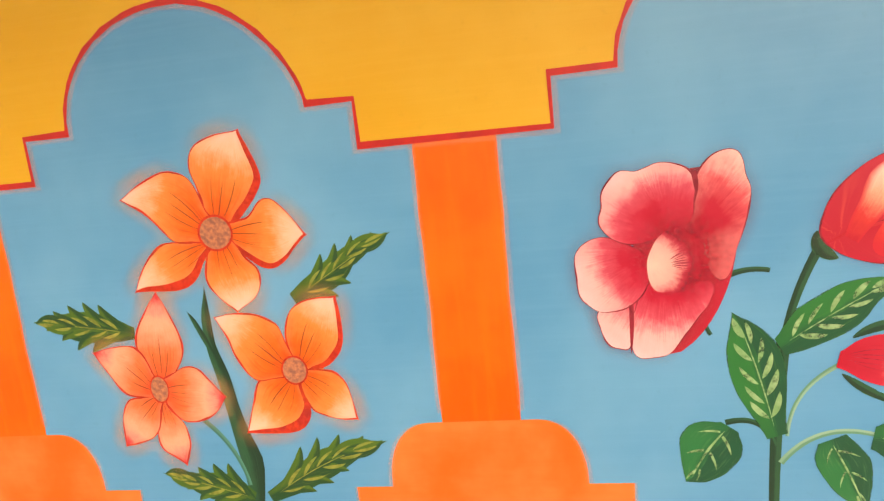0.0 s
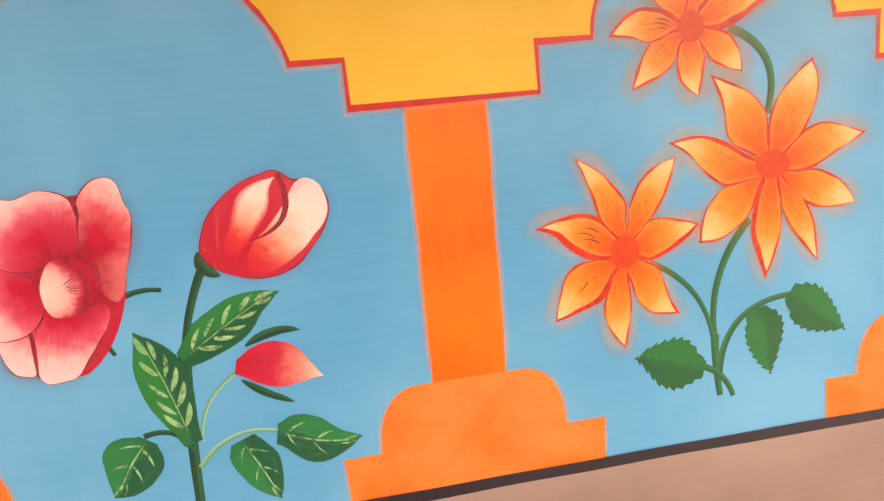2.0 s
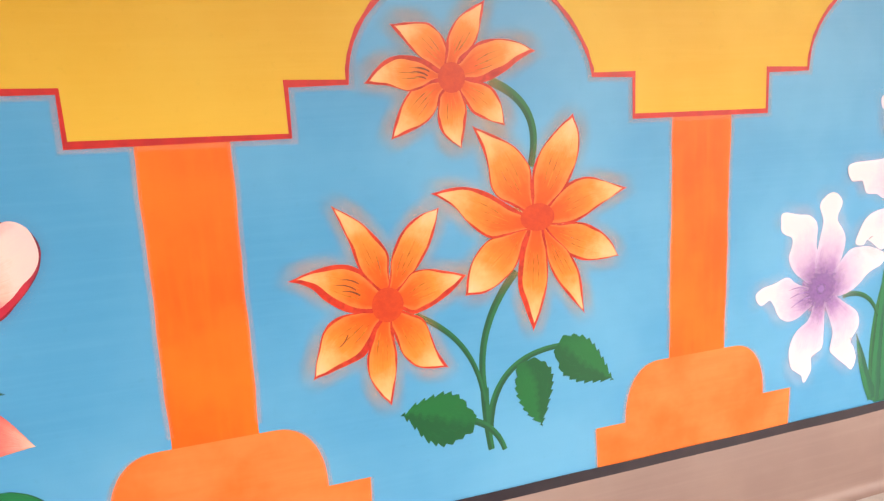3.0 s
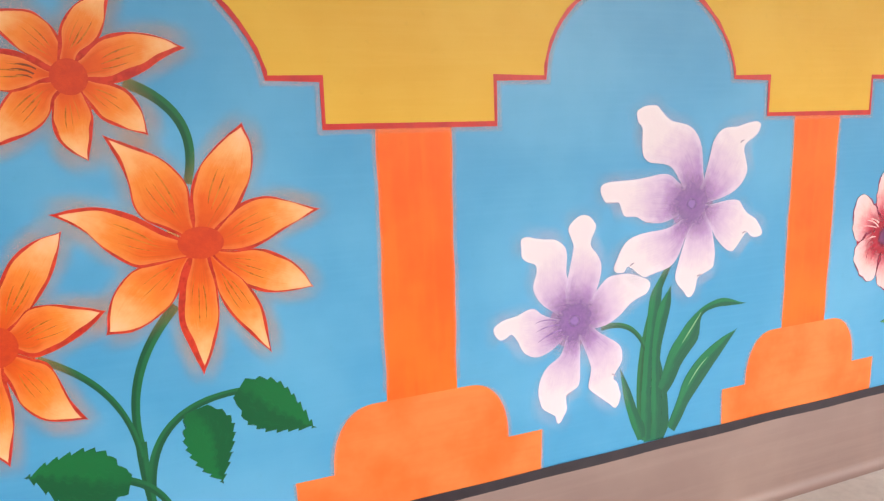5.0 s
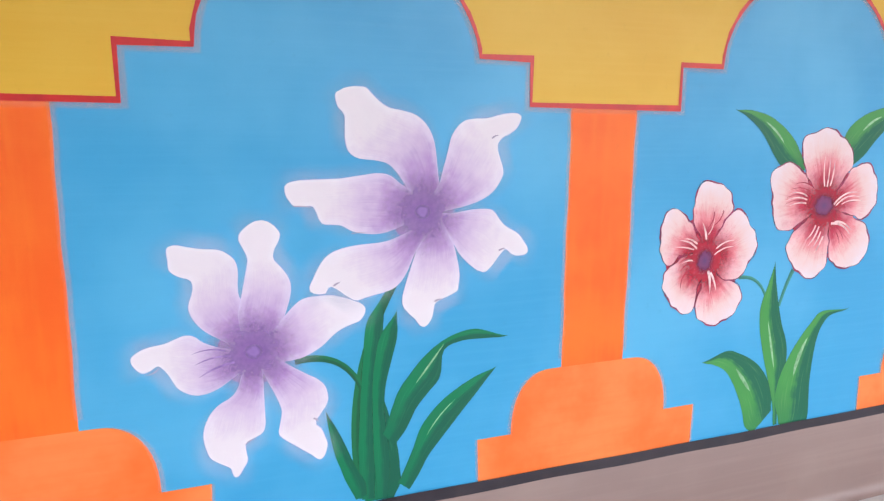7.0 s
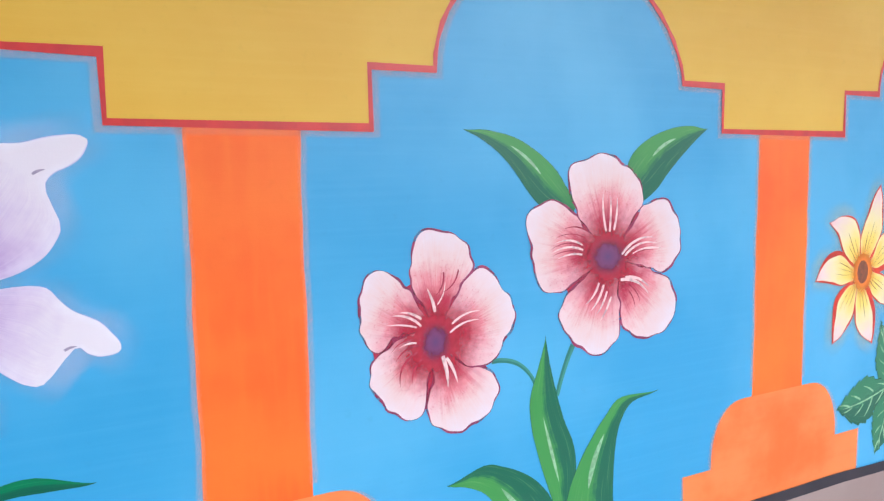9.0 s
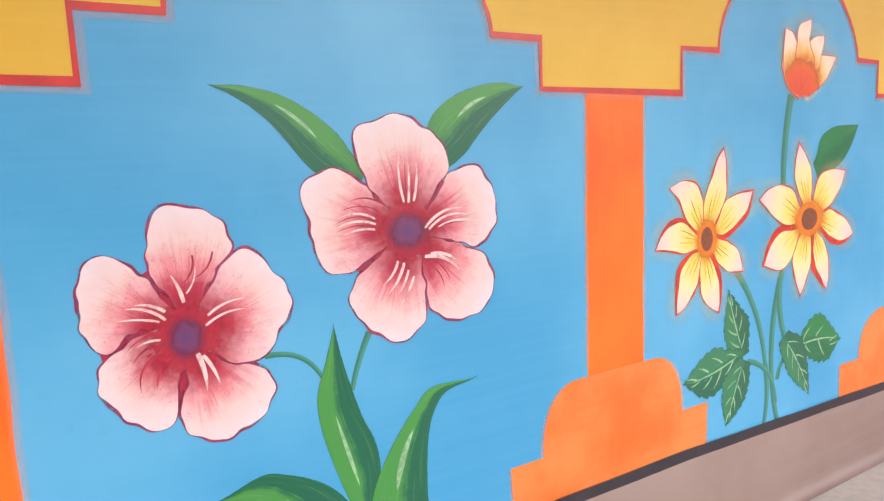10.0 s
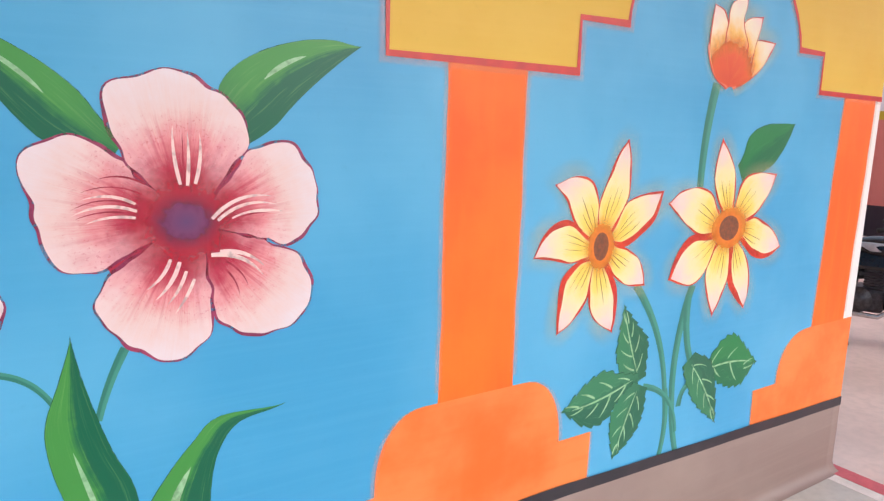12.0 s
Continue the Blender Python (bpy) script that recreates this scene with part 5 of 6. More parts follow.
plant.bloom('lily', (4.472, 1.327), (0.030, 0.026), [
    Tongue(4.472, 1.327, 4.218, 1.677, (-0.002, -0.003, -0.004, -0.005, -0.006, -0.006, 0.002, 0.029, 0.062, 0.073, 0.063, 0.041, 0.020, 0.021), (0.074, 0.091, 0.107, 0.125, 0.143, 0.157, 0.164, 0.163, 0.153, 0.129, 0.101, 0.088, 0.082, 0.071)),
    Tongue(4.472, 1.327, 4.798, 1.616, (0.010, 0.015, 0.019, 0.026, 0.045, 0.065, 0.085, 0.106, 0.115, 0.115, 0.098, 0.072, 0.056, 0.037), (0.031, 0.040, 0.053, 0.072, 0.089, 0.103, 0.111, 0.113, 0.106, 0.088, 0.021, 0.009, 0.017, 0.018)),
    Tongue(4.472, 1.327, 4.831, 1.182, (0.014, 0.016, 0.018, 0.024, 0.039, 0.055, 0.069, 0.080, 0.083, 0.066, 0.053, 0.049, 0.044, 0.028), (0.015, 0.018, 0.021, 0.031, 0.045, 0.063, 0.084, 0.097, 0.107, 0.112, 0.100, 0.021, 0.025, 0.023)),
    Tongue(4.472, 1.327, 4.474, 0.964, (0.046, 0.060, 0.073, 0.086, 0.100, 0.107, 0.113, 0.118, 0.121, 0.117, 0.109, 0.045, 0.033, 0.027), (0.009, 0.011, 0.014, 0.016, 0.019, 0.025, 0.035, 0.044, 0.053, 0.061, 0.068, 0.068, 0.052, 0.026)),
    Tongue(4.472, 1.327, 4.125, 1.107, (0.060, 0.070, 0.080, 0.093, 0.112, 0.130, 0.142, 0.145, 0.137, 0.126, 0.115, 0.100, 0.027, 0.032), (-0.017, -0.021, -0.025, -0.022, -0.017, -0.008, 0.007, 0.024, 0.039, 0.051, 0.058, 0.056, 0.044, 0.026)),
    Tongue(4.472, 1.327, 4.064, 1.414, (0.024, 0.034, 0.055, 0.074, 0.087, 0.093, 0.095, 0.092, 0.082, 0.085, 0.084, 0.043, 0.048, 0.047), (0.045, 0.053, 0.061, 0.073, 0.088, 0.090, 0.083, 0.072, 0.062, 0.052, 0.045, 0.038, 0.031, 0.023))])
plant.marks(NOTCH_GREY, [
    (4.194, 1.117, 4.216, 1.127, 0.1, 0.0033),
    (4.509, 1.043, 4.540, 1.048, 0.1, 0.0033),
    (4.728, 1.192, 4.752, 1.198, 0.1, 0.0033),
    (4.699, 1.547, 4.722, 1.556, 0.1, 0.0033),
    (4.086, 1.357, 4.144, 1.350, 0.05, 0.0016),
    (4.250, 1.271, 4.297, 1.270, 0.05, 0.0016)])
plant = Plant("painted pink and crimson hibiscus flowers with green blades", 5.95, 0.42)
plant.stems('stem_soft', [
    (5.717, 1.030, 5.855, 0.946, 0.17, 0.007),
    (5.983, 1.042, 5.927, 0.901, -0.03, 0.009)])
plant.leaves('grass', [
    Tongue(5.864, 0.401, 5.573, 0.714, (0.022, 0.029, 0.002, -0.020, -0.036, -0.048, -0.050, -0.031), (0.098, 0.145, 0.163, 0.173, 0.172, 0.160, 0.139, 0.104)),
    Tongue(5.960, 0.404, 5.890, 1.082, (0.008, 0.011, 0.027, 0.047, 0.064, 0.076, 0.072, 0.034), (0.012, 0.016, 0.033, 0.058, 0.058, 0.033, 0.017, 0.005)),
    Tongue(6.045, 0.371, 6.305, 0.861, (0.073, 0.143, 0.175, 0.186, 0.185, 0.176, 0.159, 0.129), (0.046, 0.062, 0.025, -0.018, -0.051, -0.080, -0.096, -0.081))])
plant.leaves('grass', [
    Tongue(5.990, 1.425, 5.643, 1.647, (0.022, 0.034, 0.046, 0.035, 0.016, 0.000, -0.007, -0.007), (0.024, 0.040, 0.062, 0.071, 0.073, 0.069, 0.055, 0.032)),
    Tongue(6.221, 1.439, 6.496, 1.658, (0.080, 0.116, 0.127, 0.125, 0.115, 0.098, 0.076, 0.044), (0.007, 0.013, 0.014, 0.007, 0.002, -0.001, -0.002, -0.002))])
plant.bloom('hibiscus', (5.552, 1.105), (0.037, 0.045), [
    Lobe(5.568, 1.285, (0.081, 0.086, 0.090, 0.095, 0.119, 0.151, 0.095, 0.079, 0.075, 0.083, 0.098, 0.103, 0.106, 0.103, 0.109, 0.106, 0.123, 0.112, 0.093, 0.084)),
    Lobe(5.428, 1.196, (0.080, 0.082, 0.091, 0.102, 0.106, 0.081, 0.073, 0.076, 0.146, 0.105, 0.087, 0.079, 0.079, 0.080, 0.085, 0.101, 0.113, 0.104, 0.093, 0.083)),
    Lobe(5.464, 1.028, (0.094, 0.091, 0.089, 0.092, 0.101, 0.116, 0.119, 0.103, 0.076, 0.071, 0.077, 0.090, 0.106, 0.112, 0.115, 0.105, 0.096, 0.092, 0.095, 0.097)),
    Lobe(5.621, 0.957, (0.097, 0.107, 0.106, 0.105, 0.108, 0.103, 0.100, 0.101, 0.108, 0.112, 0.117, 0.113, 0.102, 0.086, 0.079, 0.086, 0.125, 0.123, 0.100, 0.094)),
    Lobe(5.681, 1.149, (0.109, 0.130, 0.131, 0.124, 0.124, 0.128, 0.125, 0.110, 0.104, 0.109, 0.115, 0.110, 0.109, 0.111, 0.133, 0.145, 0.120, 0.104, 0.096, 0.097))])
plant.marks(WHITE_STROKE, [
    (5.553, 1.183, 5.531, 1.247, -0.05, 0.0053),
    (5.560, 1.202, 5.583, 1.261, -0.1, 0.0025),
    (5.514, 1.169, 5.454, 1.191, -0.1, 0.0042),
    (5.513, 1.151, 5.432, 1.185, -0.12, 0.0042),
    (5.501, 1.149, 5.416, 1.162, -0.05, 0.0030),
    (5.600, 1.147, 5.685, 1.174, 0.1, 0.0037),
    (5.594, 1.125, 5.683, 1.150, 0.1, 0.0035),
    (5.571, 1.066, 5.584, 0.977, 0.05, 0.0069),
    (5.582, 1.060, 5.613, 0.987, 0.05, 0.0053),
    (5.499, 1.109, 5.449, 1.100, -0.1, 0.0032)])
plant.marks(CRIMSON_STROKE, [
    (5.579, 1.284, 5.551, 1.222, 0.15, 0.0027),
    (5.622, 1.287, 5.573, 1.231, 0.15, 0.0027),
    (5.505, 1.102, 5.441, 1.067, -0.15, 0.0034),
    (5.501, 1.085, 5.452, 1.000, -0.2, 0.0034),
    (5.518, 1.069, 5.484, 1.002, -0.15, 0.0026),
    (5.489, 1.119, 5.429, 1.091, -0.15, 0.0020)])
plant.bloom('hibiscus', (6.108, 1.287), (0.056, 0.046), [
    Lobe(5.946, 1.325, (0.102, 0.104, 0.114, 0.129, 0.135, 0.127, 0.117, 0.117, 0.130, 0.159, 0.142, 0.107, 0.095, 0.101, 0.111, 0.125, 0.138, 0.146, 0.142, 0.116)),
    Lobe(6.247, 1.147, (0.099, 0.102, 0.110, 0.114, 0.117, 0.120, 0.123, 0.128, 0.135, 0.132, 0.125, 0.119, 0.107, 0.095, 0.093, 0.100, 0.120, 0.170, 0.146, 0.111)),
    Lobe(6.280, 1.333, (0.122, 0.159, 0.122, 0.098, 0.093, 0.100, 0.115, 0.120, 0.117, 0.115, 0.111, 0.108, 0.113, 0.121, 0.124, 0.115, 0.106, 0.098, 0.092, 0.098)),
    Lobe(6.057, 1.130, (0.123, 0.116, 0.111, 0.112, 0.118, 0.130, 0.133, 0.127, 0.117, 0.105, 0.099, 0.100, 0.112, 0.137, 0.152, 0.127, 0.112, 0.109, 0.111, 0.118)),
    Lobe(6.103, 1.461, (0.125, 0.115, 0.113, 0.115, 0.128, 0.149, 0.145, 0.129, 0.124, 0.131, 0.138, 0.134, 0.121, 0.116, 0.118, 0.123, 0.129, 0.127, 0.157, 0.140))])
plant.marks(WHITE_STROKE, [
    (6.101, 1.361, 6.091, 1.479, 0.04, 0.0045),
    (6.114, 1.359, 6.118, 1.466, -0.02, 0.0045),
    (6.129, 1.362, 6.141, 1.463, -0.05, 0.0047),
    (6.159, 1.290, 6.285, 1.333, 0.14, 0.0050),
    (6.170, 1.286, 6.297, 1.314, 0.14, 0.0045),
    (6.200, 1.288, 6.310, 1.299, 0.08, 0.0053),
    (6.154, 1.215, 6.262, 1.162, 0.14, 0.0060),
    (6.172, 1.221, 6.266, 1.181, 0.12, 0.0055),
    (6.075, 1.213, 6.026, 1.154, 0.1, 0.0045),
    (6.092, 1.206, 6.043, 1.132, 0.08, 0.0053),
    (6.104, 1.186, 6.065, 1.120, 0.06, 0.0045),
    (6.119, 1.168, 6.079, 1.100, 0.04, 0.0042),
    (6.019, 1.312, 5.907, 1.307, -0.12, 0.0040),
    (6.017, 1.326, 5.924, 1.336, -0.12, 0.0037),
    (6.016, 1.299, 5.929, 1.291, -0.08, 0.0035)])
plant.marks(CRIMSON_STROKE, [
    (6.035, 1.364, 5.953, 1.374, -0.12, 0.0025),
    (6.030, 1.344, 5.924, 1.350, -0.12, 0.0017),
    (6.023, 1.319, 5.907, 1.318, -0.14, 0.0019),
    (6.020, 1.304, 5.909, 1.299, -0.1, 0.0021),
    (6.162, 1.198, 6.210, 1.122, 0.12, 0.0025),
    (6.167, 1.207, 6.228, 1.144, 0.12, 0.0027),
    (6.186, 1.277, 6.281, 1.296, 0.1, 0.0027),
    (6.107, 1.369, 6.108, 1.463, -0, 0.0018)])
plant = Plant("painted yellow daisies and orange tulip with leaves", 7.75, 0.42)
plant.stems('stem_soft', [
    (7.766, 1.649, 7.730, 1.261, -0.04, 0.021),
    (7.452, 1.011, 7.638, 0.604, 0.08, 0.015),
    (7.635, 0.625, 7.631, 0.372, 0.07, 0.015),
    (7.735, 0.981, 7.720, 0.379, -0.09, 0.018),
    (7.721, 0.953, 7.795, 0.646, -0.09, 0.018),
    (7.524, 0.657, 7.711, 0.452, 0.17, 0.011),
    (7.716, 0.546, 7.807, 0.629, 0.23, 0.013)])
plant.leaves('soft', [
    Tongue(7.946, 1.345, 8.246, 1.533, (0.046, 0.065, 0.101, 0.105, 0.096, 0.079, 0.053, 0.027), (0.027, 0.038, 0.049, 0.060, 0.065, 0.058, 0.045, 0.025))])
plant.leaves('toothed_pale', [
    Tongue(7.836, 0.656, 8.169, 0.633, (0.024, 0.061, 0.104, 0.124, 0.125, 0.100, 0.066, 0.034), (0.026, 0.041, 0.056, 0.073, 0.086, 0.089, 0.082, 0.036))])
plant.leaves('feather_pale', [
    Tongue(7.497, 0.681, 7.404, 0.955, (0.032, 0.052, 0.071, 0.077, 0.074, 0.057, 0.038, 0.019), (0.039, 0.051, 0.065, 0.078, 0.072, 0.053, 0.035, 0.018)),
    Tongue(7.496, 0.687, 7.159, 0.645, (0.018, 0.029, 0.041, 0.079, 0.099, 0.097, 0.078, 0.041), (0.025, 0.039, 0.053, 0.074, 0.081, 0.070, 0.052, 0.028)),
    Tongue(7.506, 0.667, 7.398, 0.428, (0.040, 0.055, 0.065, 0.071, 0.071, 0.061, 0.045, 0.025), (0.038, 0.059, 0.078, 0.088, 0.084, 0.071, 0.052, 0.027))])
plant.leaves('feather_pale', [
    Tongue(7.748, 0.710, 7.941, 0.431, (0.044, 0.072, 0.094, 0.094, 0.082, 0.067, 0.047, 0.026), (0.035, 0.047, 0.053, 0.057, 0.054, 0.045, 0.032, 0.017))])
plant.bloom('sunny', (7.283, 1.148), (0.031, 0.043), [
    Tongue(7.283, 1.148, 7.086, 1.338, (0.011, 0.014, 0.018, 0.023, 0.024, 0.012, -0.000, -0.002), (0.019, 0.032, 0.046, 0.079, 0.100, 0.107, 0.094, 0.061)),
    Tongue(7.283, 1.148, 7.373, 1.470, (0.023, 0.032, 0.045, 0.053, 0.048, 0.040, 0.034, 0.021), (0.017, 0.028, 0.038, 0.054, 0.063, 0.056, 0.043, 0.025)),
    Tongue(7.283, 1.148, 7.550, 1.309, (0.008, 0.014, 0.025, 0.047, 0.058, 0.052, 0.038, 0.020), (0.015, 0.021, 0.057, 0.068, 0.068, 0.068, 0.061, 0.035), fold=(0.000, 0.016)),
    Tongue(7.283, 1.148, 7.492, 1.005, (0.022, 0.032, 0.042, 0.051, 0.055, 0.056, 0.047, 0.028), (0.019, 0.024, 0.033, 0.044, 0.046, 0.044, 0.035, 0.019)),
    Tongue(7.283, 1.148, 7.355, 0.868, (0.007, 0.012, 0.019, 0.034, 0.043, 0.041, 0.032, 0.018), (0.025, 0.043, 0.059, 0.071, 0.078, 0.078, 0.066, 0.036), fold=(0.013, 0.000)),
    Tongue(7.283, 1.148, 7.121, 0.894, (0.006, 0.009, 0.013, 0.031, 0.046, 0.046, 0.037, 0.023), (0.003, 0.004, 0.049, 0.072, 0.081, 0.070, 0.048, 0.025), fold=(0.000, 0.014)),
    Tongue(7.283, 1.148, 7.019, 1.133, (0.019, 0.025, 0.030, 0.034, 0.033, 0.024, 0.014, 0.007), (0.019, 0.024, 0.047, 0.078, 0.095, 0.095, 0.082, 0.053), fold=(0.000, 0.012))])
plant.bloom('sunny', (7.905, 1.167), (0.055, 0.044), [
    Tongue(7.905, 1.167, 7.823, 1.477, (0.018, 0.024, 0.036, 0.052, 0.059, 0.058, 0.046, 0.025), (0.014, 0.025, 0.037, 0.049, 0.055, 0.052, 0.040, 0.021)),
    Tongue(7.905, 1.167, 8.163, 1.353, (0.022, 0.029, 0.064, 0.095, 0.102, 0.089, 0.063, 0.032), (0.013, 0.022, 0.033, 0.050, 0.054, 0.048, 0.038, 0.022)),
    Tongue(7.905, 1.167, 8.237, 1.076, (0.014, 0.025, 0.045, 0.069, 0.069, 0.063, 0.052, 0.031), (0.014, 0.022, 0.030, 0.050, 0.066, 0.069, 0.061, 0.037), fold=(0.000, 0.018)),
    Tongue(7.905, 1.167, 8.040, 0.859, (0.017, 0.028, 0.040, 0.057, 0.068, 0.067, 0.058, 0.036), (0.005, 0.009, 0.019, 0.041, 0.056, 0.056, 0.042, 0.023), fold=(0.000, 0.022)),
    Tongue(7.905, 1.167, 7.855, 0.853, (0.019, 0.024, 0.031, 0.041, 0.048, 0.046, 0.034, 0.019), (0.029, 0.040, 0.060, 0.079, 0.084, 0.075, 0.056, 0.029)),
    Tongue(7.905, 1.167, 7.601, 1.011, (0.006, 0.010, 0.025, 0.058, 0.079, 0.089, 0.078, 0.043), (0.014, 0.023, 0.033, 0.056, 0.076, 0.080, 0.066, 0.039), fold=(0.000, 0.024)),
    Tongue(7.905, 1.167, 7.571, 1.265, (0.025, 0.033, 0.045, 0.058, 0.059, 0.047, 0.032, 0.016), (0.013, 0.023, 0.044, 0.083, 0.094, 0.089, 0.074, 0.050))])
plant.bloom('tulip_orange', (7.831, 1.656), (0.011, 0.006), [
    Lobe(7.836, 1.723, (0.126, 0.113, 0.102, 0.090, 0.083, 0.081, 0.085, 0.092, 0.103, 0.127, 0.143, 0.127, 0.102, 0.083, 0.074, 0.072, 0.077, 0.091, 0.120, 0.143)),
    Tongue(7.839, 1.648, 7.716, 1.892, (0.035, 0.060, 0.078, 0.080, 0.077, 0.065, 0.046, 0.025), (0.026, 0.036, 0.047, 0.057, 0.055, 0.050, 0.045, 0.038)),
    Tongue(7.839, 1.648, 8.067, 1.802, (0.025, 0.035, 0.045, 0.054, 0.062, 0.064, 0.049, 0.025), (0.018, 0.024, 0.030, 0.035, 0.038, 0.035, 0.026, 0.014)),
    Tongue(7.839, 1.648, 7.980, 1.879, (0.030, 0.041, 0.052, 0.063, 0.071, 0.075, 0.070, 0.042), (0.023, 0.033, 0.043, 0.051, 0.038, 0.026, 0.019, 0.011)),
    Tongue(7.839, 1.648, 7.884, 1.935, (0.036, 0.049, 0.062, 0.075, 0.080, 0.079, 0.081, 0.067), (0.026, 0.034, 0.042, 0.051, 0.048, 0.018, 0.000, 0.006))])
plant.bloom('tulip_core', (7.824, 1.654), (0.007, 0.004), [
    Lobe(7.833, 1.734, (0.118, 0.109, 0.105, 0.097, 0.090, 0.088, 0.092, 0.101, 0.115, 0.125, 0.126, 0.122, 0.113, 0.094, 0.084, 0.082, 0.087, 0.101, 0.124, 0.131))])



# ---- beyond the wall's end ----
def motorcycle(label, x, y, turn, tank_mat, panel_mat, guard_mat, mud_mat):
    """A parked commuter motorcycle; built facing -y at the origin, wheels 1.26 m apart."""
    root = tagged(empty("motorcycle", 0, 0, 0), label, "motorcycle", "parked motorcycles")

    def add(name, bm, mat, parent=None, note="", smooth=True):
        return part(name, bm, mat, parent or root, note, smooth)

    for wy in (-0.63, 0.63):
        tyre = add("tyre", ring(bmesh.new(), (0, wy, 0.295), 0.255, 0.042, n=40, squash=1.0), RUBBER, note="black rubber tyre")
        add("rim", ring(bmesh.new(), (0, wy, 0.295), 0.212, 0.014, n=40, squash=1.6), CHROME, tyre, "chrome rim")
        bm = bmesh.new()
        for k in range(18):
            a = k * math.tau / 18
            tube(bm, [(0.02 * (-1) ** k, wy, 0.295), (0, wy + 0.21 * math.cos(a), 0.295 + 0.21 * math.sin(a))], 0.0022, 4)
        add("spoke", bm, CHROME, tyre)
        add("hub", tube(bmesh.new(), [(-0.06, wy, 0.295), (0.06, wy, 0.295)], [0.055, 0.055], 14), ENGINE, tyre)
    for wy, span, m in ((-0.63, (35, 165), mud_mat), (0.63, (10, 140), BLACK_GLOSS)):
        bm = bmesh.new()
        rows = []
        for k in range(13):
            a = radians(span[0] + (span[1] - span[0]) * k / 12)
            rows.append([bm.verts.new((0.062 * math.sin(b), wy + (0.318 + 0.022 * math.cos(b)) * math.cos(a), 0.295 + (0.318 + 0.022 * math.cos(b)) * math.sin(a))) for b in (-1.5, -0.9, -0.3, 0.3, 0.9, 1.5)])
        for r0, r1 in zip(rows, rows[1:]):
            for k in range(5):
                bm.faces.new((r0[k], r0[k + 1], r1[k + 1], r1[k]))
        add("mudguard", bm, m)
    for s in (-1, 1):
        fork = add("fork", tube(bmesh.new(), [(0.085 * s, -0.63, 0.295), (0.085 * s, -0.52, 0.58), (0.085 * s, -0.38, 0.93)], [0.027, 0.024, 0.018], 10), CHROME, note="chrome fork leg")
        add("shock_absorber", tube(bmesh.new(), [(0.12 * s, 0.6, 0.32), (0.12 * s, 0.46, 0.66)], 0.03, 10), CHROME)
        add("grip", tube(bmesh.new(), [(0.28 * s, -0.2, 0.985), (0.37 * s, -0.08, 0.965)], 0.019, 10), RUBBER)
        stalk = add("mirror_stalk", tube(bmesh.new(), [(0.24 * s, -0.3, 1.02), (0.27 * s, -0.33, 1.12), (0.32 * s, -0.30, 1.2)], 0.006, 6), BLACK_GLOSS)
        add("mirror", ball(bmesh.new(), (0.34 * s, -0.30, 1.23), 0.065, 0.018, 0.042, 14), BLACK_GLOSS, stalk)
        add("indicator", ball(bmesh.new(), (0.17 * s, -0.47, 0.83), 0.035, 0.03, 0.028, 12), DARK_RED)
        add("footrest", tube(bmesh.new(), [(0.1 * s, 0.08, 0.3), (0.24 * s, 0.08, 0.3)], 0.014, 8), RUBBER)
    add("handlebar", tube(bmesh.new(), [(-0.36, -0.09, 0.967), (-0.27, -0.21, 0.988), (-0.2, -0.29, 1.0), (-0.12, -0.36, 0.93), (0.12, -0.36, 0.93), (0.2, -0.29, 1.0), (0.27, -0.21, 0.988), (0.36, -0.09, 0.967)], 0.013, 10), CHROME, note="chrome handlebar")
    lamp = add("headlight", ball(bmesh.new(), (0, -0.46, 0.86), 0.095, 0.085, 0.095, 18), BLACK_GLOSS)
    add("lens", ball(bmesh.new(), (0, -0.51, 0.86), 0.078, 0.045, 0.078, 16), CHROME, lamp)
    tank = add("fuel_tank", ball(bmesh.new(), (0, -0.13, 0.79), 0.125, 0.24, 0.095, 22), tank_mat, note="glossy fuel tank")
    for s in (-1, 1):
        bm = box(bmesh.new(), 0.116 * s - 0.022, 0.116 * s + 0.022, -0.27, 0.02, 0.765, 0.835, 0.012)
        for v in bm.verts:
            v.co.y += 0.06 * (v.co.z - 0.8) / 0.035
            v.co.x -= s * 0.35 * max(0.0, -0.14 - v.co.y)
        add("tank_panel", bm, panel_mat, tank, "silver tank panel")
        bm = box(bmesh.new(), 0.15 * s - 0.02, 0.15 * s + 0.02, -0.4, -0.24, 0.34, 0.7, 0.015)
        for v in bm.verts:
            v.co.y -= 0.3 * (v.co.z - 0.5)
        add("leg_shield", bm, ENGINE, note="grey leg shield")
        add("fork_cover", tube(bmesh.new(), [(0.085 * s, -0.5, 0.62), (0.085 * s, -0.44, 0.78)], [0.036, 0.034], 12), DARK_RED, note="dark red fork cover")
        add("side_cover", ball(bmesh.new(), (0.1 * s, 0.22, 0.58), 0.035, 0.16, 0.1, 14), tank_mat)
    bm = box(bmesh.new(), -0.12, 0.12, 0.10, 0.72, 0.73, 0.82, 0.035)
    for v in bm.verts:
        v.co.z += 0.05 * max(0.0, (v.co.y - 0.35)) / 0.37
    add("seat", bm, SEAT, note="black vinyl seat")
    add("frame_tube", tube(bmesh.new(), [(0, -0.38, 0.88), (0, -0.28, 0.55), (0, -0.1, 0.3), (0, 0.25, 0.3), (0, 0.4, 0.7), (0, -0.2, 0.76)], 0.022, 8), BLACK_GLOSS)
    engine = add("engine", box(bmesh.new(), -0.11, 0.11, -0.18, 0.16, 0.26, 0.46, 0.03), ENGINE, smooth=False)
    bm = bmesh.new()
